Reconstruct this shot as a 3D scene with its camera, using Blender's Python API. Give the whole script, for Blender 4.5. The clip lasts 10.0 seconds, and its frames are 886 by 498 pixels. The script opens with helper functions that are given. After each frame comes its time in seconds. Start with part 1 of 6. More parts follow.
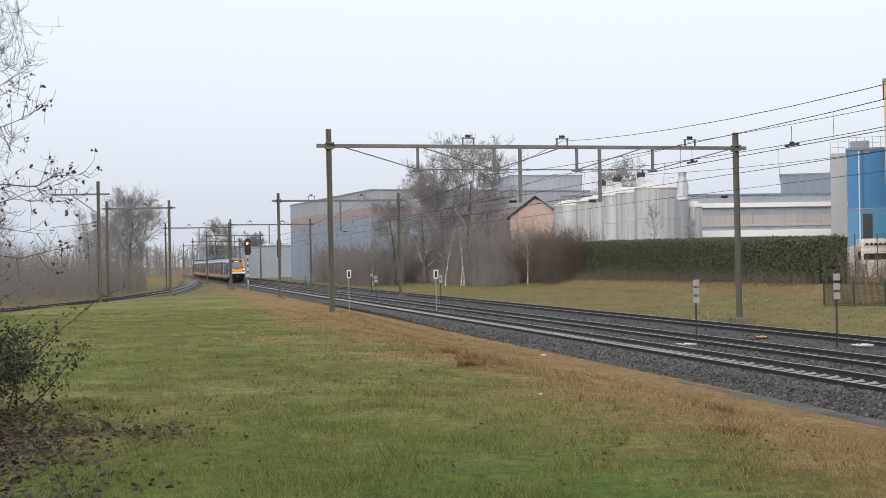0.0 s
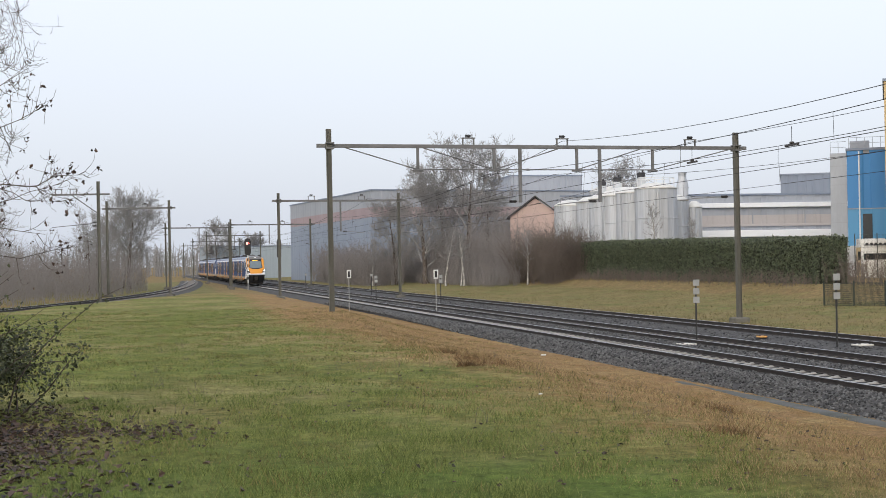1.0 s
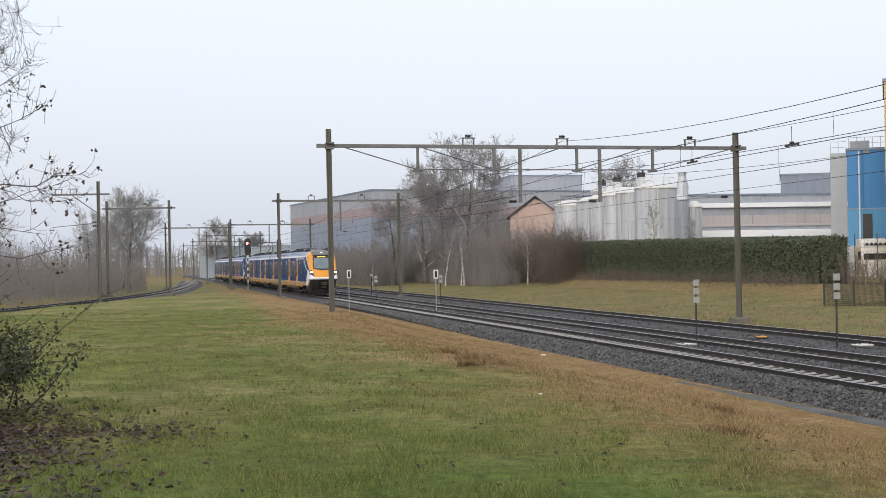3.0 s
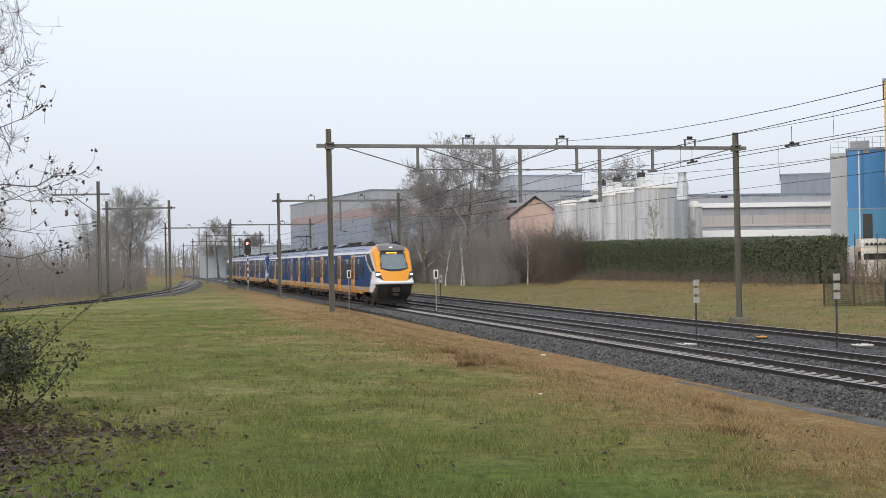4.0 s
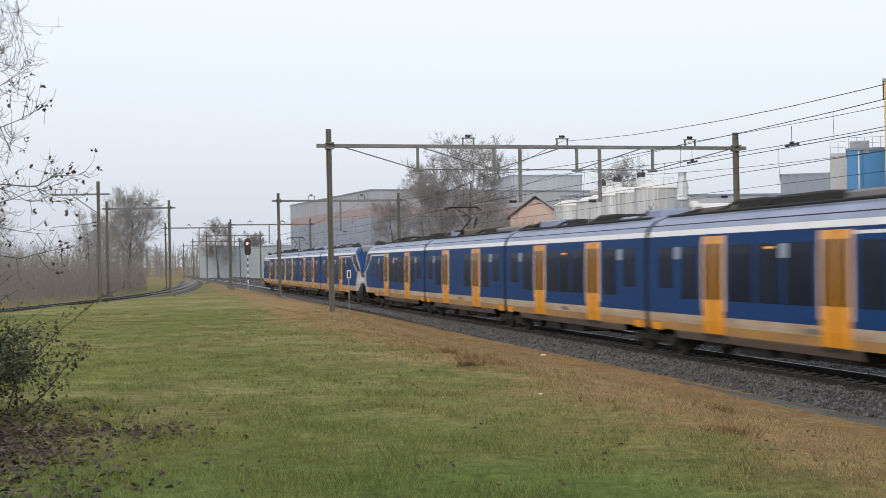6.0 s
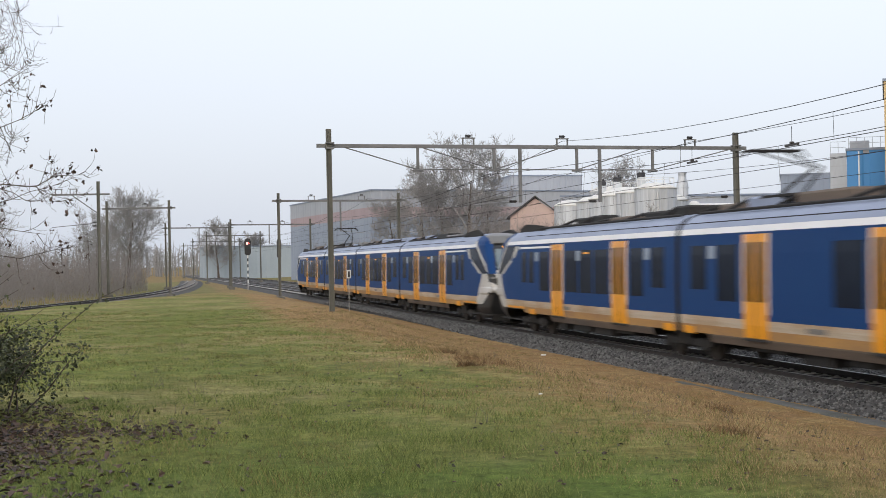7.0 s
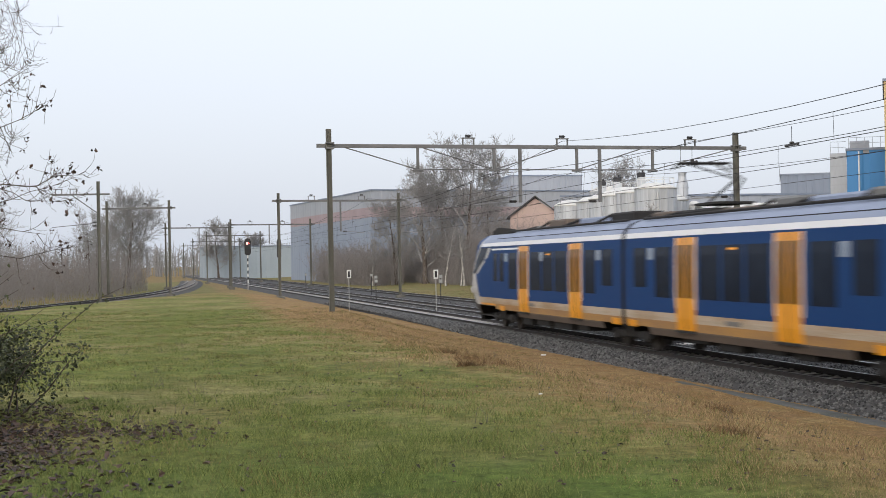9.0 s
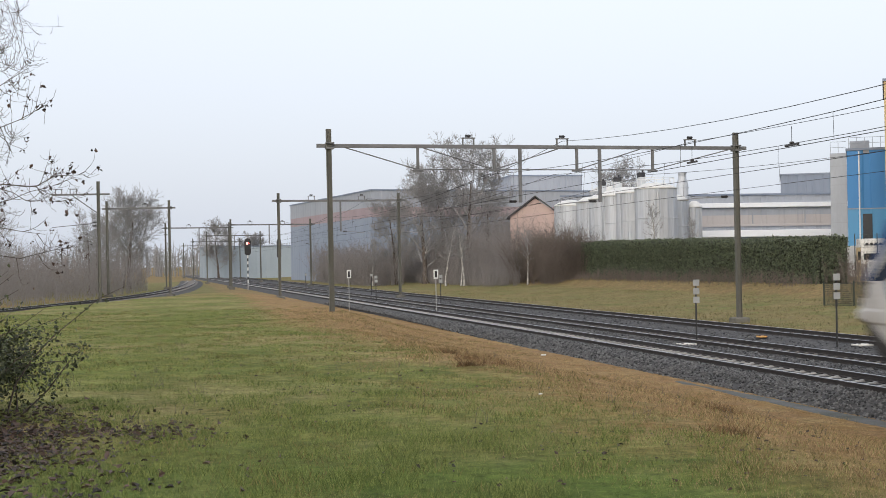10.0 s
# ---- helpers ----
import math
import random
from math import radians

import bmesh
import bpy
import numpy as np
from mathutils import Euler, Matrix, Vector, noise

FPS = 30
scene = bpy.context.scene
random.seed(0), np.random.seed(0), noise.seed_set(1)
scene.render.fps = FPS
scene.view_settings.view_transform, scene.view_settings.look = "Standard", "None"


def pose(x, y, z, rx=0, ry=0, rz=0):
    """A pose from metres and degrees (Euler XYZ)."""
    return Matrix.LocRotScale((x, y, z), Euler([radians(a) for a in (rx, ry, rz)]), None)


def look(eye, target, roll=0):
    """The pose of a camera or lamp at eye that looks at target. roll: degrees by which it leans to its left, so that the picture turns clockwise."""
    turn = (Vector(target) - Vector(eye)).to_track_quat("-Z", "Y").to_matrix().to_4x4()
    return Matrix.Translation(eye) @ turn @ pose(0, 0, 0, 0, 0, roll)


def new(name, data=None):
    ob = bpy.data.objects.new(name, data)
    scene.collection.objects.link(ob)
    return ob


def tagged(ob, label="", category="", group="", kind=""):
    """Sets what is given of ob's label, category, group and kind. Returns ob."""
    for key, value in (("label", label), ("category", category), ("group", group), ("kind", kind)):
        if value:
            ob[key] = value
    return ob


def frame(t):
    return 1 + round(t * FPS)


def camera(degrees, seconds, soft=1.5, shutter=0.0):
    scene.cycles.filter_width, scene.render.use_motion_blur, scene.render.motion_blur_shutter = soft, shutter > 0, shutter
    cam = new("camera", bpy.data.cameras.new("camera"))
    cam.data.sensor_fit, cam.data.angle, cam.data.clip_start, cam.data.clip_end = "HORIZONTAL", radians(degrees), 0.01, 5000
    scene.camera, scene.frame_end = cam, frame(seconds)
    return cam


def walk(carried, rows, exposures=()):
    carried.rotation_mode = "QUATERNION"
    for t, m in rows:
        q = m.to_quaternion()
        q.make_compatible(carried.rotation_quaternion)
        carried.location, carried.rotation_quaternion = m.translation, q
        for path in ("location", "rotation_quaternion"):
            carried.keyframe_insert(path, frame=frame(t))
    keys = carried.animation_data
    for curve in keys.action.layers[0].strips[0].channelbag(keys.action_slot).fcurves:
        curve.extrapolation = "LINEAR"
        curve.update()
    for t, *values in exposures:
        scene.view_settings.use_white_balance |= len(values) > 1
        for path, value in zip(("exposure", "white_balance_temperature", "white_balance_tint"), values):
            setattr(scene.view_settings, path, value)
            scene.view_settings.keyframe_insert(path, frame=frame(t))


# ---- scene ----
# The railway frame: u across the tracks (to the right), s along them (away from the viewer), z = 0 at rail top.
HEADING = 13.47
TRACKS = (17.3, 20.78, 25.86)
RAILWAY = pose(0, 0, 0, 0, 0, HEADING)
CA, SA = math.cos(radians(HEADING)), math.sin(radians(HEADING))


def place(u, s, z=0.0, turn=0.0):
    """A pose in the railway frame."""
    return RAILWAY @ pose(u, s, z, 0, 0, turn)


def to_us(x, y):
    return x * CA + y * SA, -x * SA + y * CA


# ---- camera ----
cam = camera(37.95, 10.0, soft=0.85, shutter=0.45)
EYE = (0.0, 0.0, 3.0)
AIM = look(EYE, (0.0, 100.0, 3.0 + 100.0 * math.tan(radians(0.588))), -0.9)
walk(cam, [(0.0, AIM), (10.0, AIM)], exposures=[(0.0, 0.0), (10.0, 0.0)])

# ---- world and sun ----
world = bpy.data.worlds.new("overcast_sky")
scene.world = world
world.use_nodes = True
wn, wl = world.node_tree.nodes, world.node_tree.links
wn.clear()
sky = wn.new("ShaderNodeTexSky")
sky.sky_type = "NISHITA"
sky.sun_disc = False
sky.sun_elevation, sky.sun_rotation = radians(28), radians(200)
sky.dust_density, sky.air_density = 6.0, 1.0
sky_bg = wn.new("ShaderNodeBackground")
sky_bg.inputs["Strength"].default_value = 0.05
wl.new(sky.outputs[0], sky_bg.inputs[0])
coord = wn.new("ShaderNodeTexCoord")
sep = wn.new("ShaderNodeSeparateXYZ")
wl.new(coord.outputs["Generated"], sep.inputs[0])
ramp = wn.new("ShaderNodeValToRGB")
ramp.color_ramp.elements[0].position, ramp.color_ramp.elements[0].color = 0.0, (0.68, 0.73, 0.825, 1)
ramp.color_ramp.elements[1].position, ramp.color_ramp.elements[1].color = 0.22, (0.86, 0.89, 0.965, 1)
wl.new(sep.outputs["Z"], ramp.inputs[0])
cloud_bg = wn.new("ShaderNodeBackground")
cloud_bg.inputs["Strength"].default_value = 0.94
wl.new(ramp.outputs[0], cloud_bg.inputs[0])
sky_add = wn.new("ShaderNodeAddShader")
wl.new(sky_bg.outputs[0], sky_add.inputs[0])
wl.new(cloud_bg.outputs[0], sky_add.inputs[1])
sky_out = wn.new("ShaderNodeOutputWorld")
wl.new(sky_add.outputs[0], sky_out.inputs[0])

sun = new("sun", bpy.data.lights.new("sun", "SUN"))
sun.data.energy, sun.data.angle, sun.data.color = 0.7, radians(40), (1.0, 0.97, 0.92)
sun.matrix_world = look((-30, -60, 60), (0, 60, 0))


# ---- materials ----
def material(name, base, second=None, rough=0.8, metal=0.0, scale=4.0, fine=60.0, amount=0.5, bump=0.0, coat=0.0,
             stretch=(1, 1, 1), spec=0.5, per_piece=0.0, transmission=0.0):
    """A surface with broad stains and fine grain between two colours, in the object's own space."""
    m = bpy.data.materials.new(name)
    m.use_nodes = True
    n, l = m.node_tree.nodes, m.node_tree.links
    b = n["Principled BSDF"]
    tc = n.new("ShaderNodeTexCoord")
    mp = n.new("ShaderNodeMapping")
    mp.inputs["Scale"].default_value = stretch
    l.new(tc.outputs["Object"], mp.inputs[0])
    n1, n2 = n.new("ShaderNodeTexNoise"), n.new("ShaderNodeTexNoise")
    n1.inputs["Scale"].default_value, n2.inputs["Scale"].default_value = scale, fine
    n1.inputs["Detail"].default_value, n2.inputs["Detail"].default_value = 5, 4
    l.new(mp.outputs[0], n1.inputs[0])
    l.new(mp.outputs[0], n2.inputs[0])
    add = n.new("ShaderNodeMath")
    add.operation = "MULTIPLY_ADD"
    l.new(n2.outputs[0], add.inputs[0])
    add.inputs[1].default_value = 0.5
    l.new(n1.outputs[0], add.inputs[2])
    rng = n.new("ShaderNodeMapRange")
    rng.inputs["From Min"].default_value, rng.inputs["From Max"].default_value = 0.5, 1.0
    l.new(add.outputs[0], rng.inputs[0])
    mix = n.new("ShaderNodeMix")
    mix.data_type = "RGBA"
    second = second or tuple(c * 0.75 for c in base)
    mix.inputs["A"].default_value, mix.inputs["B"].default_value = (*base, 1), (*second, 1)
    l.new(rng.outputs[0], mix.inputs["Factor"])
    out = mix.outputs["Result"]
    if per_piece:
        info = n.new("ShaderNodeObjectInfo")
        hsv = n.new("ShaderNodeHueSaturation")
        mr = n.new("ShaderNodeMapRange")
        mr.inputs["To Min"].default_value, mr.inputs["To Max"].default_value = 1 - per_piece, 1 + per_piece
        l.new(info.outputs["Random"], mr.inputs[0])
        l.new(mr.outputs[0], hsv.inputs["Value"])
        l.new(out, hsv.inputs["Color"])
        out = hsv.outputs[0]
    l.new(out, b.inputs["Base Color"])
    rr = n.new("ShaderNodeMapRange")
    rr.inputs["To Min"].default_value, rr.inputs["To Max"].default_value = max(0.02, rough - 0.1), min(1, rough + 0.1)
    l.new(n1.outputs[0], rr.inputs[0])
    l.new(rr.outputs[0], b.inputs["Roughness"])
    b.inputs["Metallic"].default_value = metal
    b.inputs["Specular IOR Level"].default_value = spec
    b.inputs["Coat Weight"].default_value = coat
    b.inputs["Transmission Weight"].default_value = transmission
    if bump:
        bp = n.new("ShaderNodeBump")
        bp.inputs["Strength"].default_value, bp.inputs["Distance"].default_value = bump, 0.02
        l.new(n2.outputs[0], bp.inputs["Height"])
        l.new(bp.outputs[0], b.inputs["Normal"])
    return m


def glowing(name, colour, strength):
    m = bpy.data.materials.new(name)
    m.use_nodes = True
    b = m.node_tree.nodes["Principled BSDF"]
    b.inputs["Base Color"].default_value = (*colour, 1)
    b.inputs["Emission Color"].default_value = (*colour, 1)
    b.inputs["Emission Strength"].default_value = strength
    return m


def islands(m, dark, light):
    """Vary a material of many loose pieces from piece to piece."""
    n, l = m.node_tree.nodes, m.node_tree.links
    b = n["Principled BSDF"]
    g = n.new("ShaderNodeNewGeometry")
    r = n.new("ShaderNodeValToRGB")
    r.color_ramp.elements[0].color, r.color_ramp.elements[1].color = (*dark, 1), (*light, 1)
    l.new(g.outputs["Random Per Island"], r.inputs[0])
    l.new(r.outputs[0], b.inputs["Base Color"])
    return m


def ground_material():
    """Winter meadow: green sward, dry brown grass beside the railway, bare patches."""
    m = bpy.data.materials.new("meadow")
    m.use_nodes = True
    n, l = m.node_tree.nodes, m.node_tree.links
    b = n["Principled BSDF"]
    b.inputs["Roughness"].default_value = 0.95
    b.inputs["Specular IOR Level"].default_value = 0.15
    tc = n.new("ShaderNodeTexCoord")

    def tex(scale, detail=6, rough=0.6):
        t = n.new("ShaderNodeTexNoise")
        t.inputs["Scale"].default_value, t.inputs["Detail"].default_value, t.inputs["Roughness"].default_value = scale, detail, rough
        l.new(tc.outputs["Object"], t.inputs[0])
        return t.outputs[0]

    def mixed(fac, a, c):
        x = n.new("ShaderNodeMix")
        x.data_type = "RGBA"
        l.new(fac, x.inputs["Factor"])
        for s_, v in (("A", a), ("B", c)):
            if isinstance(v, tuple):
                x.inputs[s_].default_value = (*v, 1)
            else:
                l.new(v, x.inputs[s_])
        return x.outputs["Result"]

    def ranged(v, lo, hi):
        r = n.new("ShaderNodeMapRange")
        r.inputs["From Min"].default_value, r.inputs["From Max"].default_value = lo, hi
        l.new(v, r.inputs[0])
        return r.outputs[0]

    broad, mid, fine = tex(0.22), tex(1.6), tex(28, 8, 0.75)
    green = mixed(ranged(mid, 0.35, 0.65), GREEN_A, GREEN_B)
    green = mixed(ranged(broad, 0.42, 0.62), green, GREEN_C)
    brown = mixed(ranged(mid, 0.35, 0.7), BROWN_A, BROWN_B)
    dry = n.new("ShaderNodeAttribute")
    dry.attribute_name = "dry"
    addn = n.new("ShaderNodeMath")
    addn.operation = "MULTIPLY_ADD"
    l.new(broad, addn.inputs[0])
    addn.inputs[1].default_value = 1.1
    l.new(dry.outputs["Fac"], addn.inputs[2])
    addm = n.new("ShaderNodeMath")
    addm.operation = "MULTIPLY_ADD"
    l.new(mid, addm.inputs[0])
    addm.inputs[1].default_value = 0.5
    l.new(addn.outputs[0], addm.inputs[2])
    colour = mixed(ranged(addm.outputs[0], 1.0, 1.4), green, brown)
    for key, tint in (("verge", VERGE), ("lush", LUSH)):
        at = n.new("ShaderNodeAttribute")
        at.attribute_name = key
        amount = n.new("ShaderNodeMath")
        amount.operation = "MULTIPLY"
        l.new(at.outputs["Fac"], amount.inputs[0])
        l.new(ranged(mid, 0.25, 0.6), amount.inputs[1])
        colour = mixed(amount.outputs[0], colour, tint)
    clump = tex(5.0, 6, 0.7)
    for lo, hi, a_, b_, src in ((0.3, 0.72, (0.5, 0.52, 0.46), (1.42, 1.38, 1.4), clump), (0.3, 0.7, (0.86, 0.76, 0.78), (1.14, 1.18, 1.1), tex(0.9))):
        mul = n.new("ShaderNodeMix")
        mul.data_type, mul.blend_type = "RGBA", "MULTIPLY"
        mul.inputs["Factor"].default_value = 1.0
        l.new(colour, mul.inputs["A"])
        l.new(mixed(ranged(src, lo, hi), a_, b_), mul.inputs["B"])
        colour = mul.outputs["Result"]
    shade = n.new("ShaderNodeMix")
    shade.data_type, shade.blend_type = "RGBA", "MULTIPLY"
    shade.inputs["Factor"].default_value = 1.0
    l.new(colour, shade.inputs["A"])
    l.new(mixed(ranged(fine, 0.3, 0.7), (0.55, 0.57, 0.53), (1.4, 1.4, 1.36)), shade.inputs["B"])
    l.new(shade.outputs["Result"], b.inputs["Base Color"])
    bp = n.new("ShaderNodeBump")
    bp.inputs["Strength"].default_value, bp.inputs["Distance"].default_value = 0.7, 0.04
    l.new(fine, bp.inputs["Height"])
    l.new(bp.outputs[0], b.inputs["Normal"])
    return m


GREEN_A, GREEN_B, GREEN_C = (0.115, 0.15, 0.038), (0.19, 0.2, 0.058), (0.255, 0.23, 0.1)
VERGE, LUSH = (0.185, 0.16, 0.085), (0.045, 0.11, 0.014)
BROWN_A, BROWN_B = (0.31, 0.22, 0.115), (0.25, 0.15, 0.065)
M_MEADOW = ground_material()
M_BALLAST = material("crushed_stone_bed", (0.022, 0.022, 0.024), (0.085, 0.083, 0.082), 0.95, scale=3, fine=24, bump=1.0)
M_GRIT = material("wet_grey_grit", (0.115, 0.118, 0.118), (0.05, 0.055, 0.045), 0.9, scale=1.5, fine=40, bump=0.5)
M_STONE = islands(material("ballast_stone", (0.15, 0.15, 0.15), rough=0.9), (0.011, 0.012, 0.013), (0.165, 0.165, 0.165))
M_RAIL = material("rusty_rail_steel", (0.035, 0.028, 0.025), (0.02, 0.017, 0.016), 0.7, scale=3, fine=40)
M_RAILHEAD = material("polished_rail_head", (0.45, 0.45, 0.46), (0.3, 0.3, 0.31), 0.32, 0.9, scale=2, fine=30)
M_SLEEPER = material("concrete_sleeper", (0.48, 0.475, 0.46), (0.3, 0.29, 0.28), 0.85, scale=5, fine=50, per_piece=0.15)
M_SLEEPER_DARK = material("dirty_sleeper", (0.26, 0.25, 0.235), (0.13, 0.12, 0.11), 0.9, scale=5, fine=50, per_piece=0.2)
M_MAST = material("weathered_galvanised_steel", (0.165, 0.16, 0.135), (0.1, 0.1, 0.085), 0.75, 0.2, scale=1.2, fine=30, stretch=(1, 1, 0.3))
M_BEAM = material("grey_painted_steel", (0.2, 0.2, 0.2), (0.13, 0.13, 0.13), 0.7, 0.2, scale=1.2, fine=30)
M_CONCRETE = material("cast_concrete", (0.17, 0.16, 0.14), (0.1, 0.095, 0.08), 0.95, scale=4, fine=40, bump=0.4)
M_WIRE = material("copper_wire_dark", (0.03, 0.03, 0.032), (0.02, 0.02, 0.022), 0.7, 0.2)
M_INSULATOR = material("insulator_brown", (0.03, 0.025, 0.022), rough=0.4)
M_BLACK = material("black_paint", (0.015, 0.015, 0.016), (0.03, 0.03, 0.03), 0.6)
M_WHITE = material("white_paint", (0.75, 0.75, 0.73), (0.6, 0.6, 0.57), 0.6)
M_BARK = material("grey_brown_bark", (0.13, 0.105, 0.085), (0.075, 0.06, 0.05), 0.95, scale=5, fine=30, bump=0.5)
M_TWIG = material("winter_twigs", (0.16, 0.13, 0.11), (0.1, 0.08, 0.065), 0.95, scale=2)
M_BIRCH = material("birch_bark", (0.62, 0.6, 0.56), (0.12, 0.11, 0.1), 0.85, scale=3, fine=9, stretch=(1, 1, 0.6))


# ---- mesh helpers ----
def mesh_of(name, verts, faces, mats=(), smooth=False, slots=None):
    me = bpy.data.meshes.new(name)
    me.from_pydata([tuple(v) for v in verts], [], [tuple(f) for f in faces])
    for m in mats:
        me.materials.append(m)
    if slots is not None:
        me.polygons.foreach_set("material_index", slots)
    if smooth:
        me.polygons.foreach_set("use_smooth", [True] * len(me.polygons))
    me.update()
    return me


def bm_mesh(name, bm, mat, smooth=False):
    me = bpy.data.meshes.new(name)
    bmesh.ops.recalc_face_normals(bm, faces=bm.faces)
    bm.to_mesh(me)
    bm.free()
    for m in mat if isinstance(mat, (list, tuple)) else (mat,):
        me.materials.append(m)
    if smooth:
        me.polygons.foreach_set("use_smooth", [True] * len(me.polygons))
    return me


def part(name, bm, mat, parent, label="", smooth=False):
    ob = new(name, bm if isinstance(bm, bpy.types.Mesh) else bm_mesh(name, bm, mat, smooth))
    ob.parent = parent
    if label:
        tagged(ob, label)
    return ob


def thing(name, m, label, category, group="", kind=""):
    ob = new(name)
    ob.matrix_world = m
    ob.empty_display_size = 0.2
    return tagged(ob, label, category, group, kind)


def box(bm, x0, x1, y0, y1, z0, z1, bevel=0.0):
    v = [bm.verts.new((x, y, z)) for x in (x0, x1) for y in (y0, y1) for z in (z0, z1)]
    fs = [bm.faces.new([v[i] for i in f]) for f in ((0, 1, 3, 2), (4, 6, 7, 5), (0, 4, 5, 1), (2, 3, 7, 6), (0, 2, 6, 4), (1, 5, 7, 3))]
    if bevel:
        es = {e for f in fs for e in f.edges}
        bmesh.ops.bevel(bm, geom=list(es), offset=bevel, segments=1, affect="EDGES")
    return bm


def boxed(*a, bevel=0.0):
    return box(bmesh.new(), *a, bevel=bevel)


def tube(bm, p, q, r0, r1=None, sides=6, caps=True):
    """A tapered round bar from p to q."""
    p, q = Vector(p), Vector(q)
    r1 = r0 if r1 is None else r1
    d = (q - p).normalized()
    a = d.orthogonal().normalized()
    b = d.cross(a)
    rings = []
    for c, r in ((p, r0), (q, r1)):
        rings.append([bm.verts.new(c + r * (a * math.cos(2 * math.pi * i / sides) + b * math.sin(2 * math.pi * i / sides))) for i in range(sides)])
    for i in range(sides):
        j = (i + 1) % sides
        bm.faces.new((rings[0][i], rings[0][j], rings[1][j], rings[1][i]))
    if caps:
        bm.faces.new(rings[0][::-1])
        bm.faces.new(rings[1])
    return bm


def tubed(*a, **k):
    return tube(bmesh.new(), *a, **k)


def lathe(bm, profile, sides=16, cx=0.0, cy=0.0):
    """A turned form from (radius, height) pairs."""
    rings = []
    for r, z in profile:
        rings.append([bm.verts.new((cx + r * math.cos(2 * math.pi * i / sides), cy + r * math.sin(2 * math.pi * i / sides), z)) for i in range(sides)])
    for a, b in zip(rings, rings[1:]):
        for i in range(sides):
            j = (i + 1) % sides
            bm.faces.new((a[i], a[j], b[j], b[i]))
    bm.faces.new(rings[0][::-1])
    bm.faces.new(rings[-1])
    return bm


def h_beam(bm, p, z0, z1, w, d, t=0.02):
    """An upright H-section at p, flanges facing across."""
    x, y = p
    box(bm, x - w / 2, x - w / 2 + t, y - d / 2, y + d / 2, z0, z1)
    box(bm, x + w / 2 - t, x + w / 2, y - d / 2, y + d / 2, z0, z1)
    box(bm, x - w / 2 + t, x + w / 2 - t, y - t / 2, y + t / 2, z0, z1)
    return bm


def wire_points(bm, pts, r, sides=4):
    for p, q in zip(pts, pts[1:]):
        tube(bm, p, q, r, sides=sides, caps=False)
    return bm


# ---- the ground ----
def smooth_step(a, b, v):
    t = min(1.0, max(0.0, (v - a) / (b - a)))
    return t * t * (3 - 2 * t)


def bed_edge(s):
    """Where the ballast ends and the meadow begins, across the tracks."""
    return 14.3 + 0.8 * smooth_step(45, 80, s)


# the branch line that leaves the main line and bends away
BRANCH = [(-36.0, 60.0), (-33.6, 85.0), (-32.3, 110.0), (-32.6, 135.0), (-35.2, 165.0), (-40.2, 200.0), (-48.0, 245.0), (-57.0, 290.0)]


def branch_at(y):
    """The branch's x, by smooth interpolation over its bend."""
    ys = [p[1] for p in BRANCH]
    i = max(0, min(len(ys) - 2, sum(1 for v in ys if v <= y) - 1))
    p0, p1 = BRANCH[i], BRANCH[i + 1]
    pm, pp = BRANCH[max(0, i - 1)], BRANCH[min(len(ys) - 1, i + 2)]
    h = p1[1] - p0[1]
    t = (y - p0[1]) / h
    m0, m1 = (p1[0] - pm[0]) / (p1[1] - pm[1]) * h, (pp[0] - p0[0]) / (pp[1] - p0[1]) * h
    return ((2 * t ** 3 - 3 * t ** 2 + 1) * p0[0] + (t ** 3 - 2 * t ** 2 + t) * m0 + (-2 * t ** 3 + 3 * t ** 2) * p1[0] + (t ** 3 - t ** 2) * m1)


def ground_height(x, y):
    u, s = to_us(x, y)
    bump = 0.06 * noise.noise((x * 0.25, y * 0.25, 0)) + 0.05 * noise.noise((x * 0.9, y * 0.9, 3))
    far = -0.42
    # the meadow: level with the viewer's feet, falling away towards both lines
    meadow = 1.4 - 0.82 * smooth_step(8, 80, math.hypot(x, y)) + 0.12 * noise.noise((x * 0.06, y * 0.06, 9))
    edge = bed_edge(s)
    w = smooth_step(edge - 9.5 + 4.0 * smooth_step(38, 60, s), edge - 0.1, u)
    z = meadow * (1 - w) + (-0.42) * w
    if y > 40:
        b = x - branch_at(min(y, 289))
        k = 1 - smooth_step(2.2, 9.0, b)
        z = z * (1 - k) + (-0.45) * k
    if s > 90:
        k = smooth_step(90, 190, s)
        z = z * (1 - k) + (-0.4) * k
    if u > edge - 0.1:
        z = far + (0.45 * smooth_step(34, 46, u) + 0.85 * smooth_step(46.2, 49.6, u)) * smooth_step(20, 60, s)
        bump *= 0.6 if u > 30 else 0.1
    return z + bump


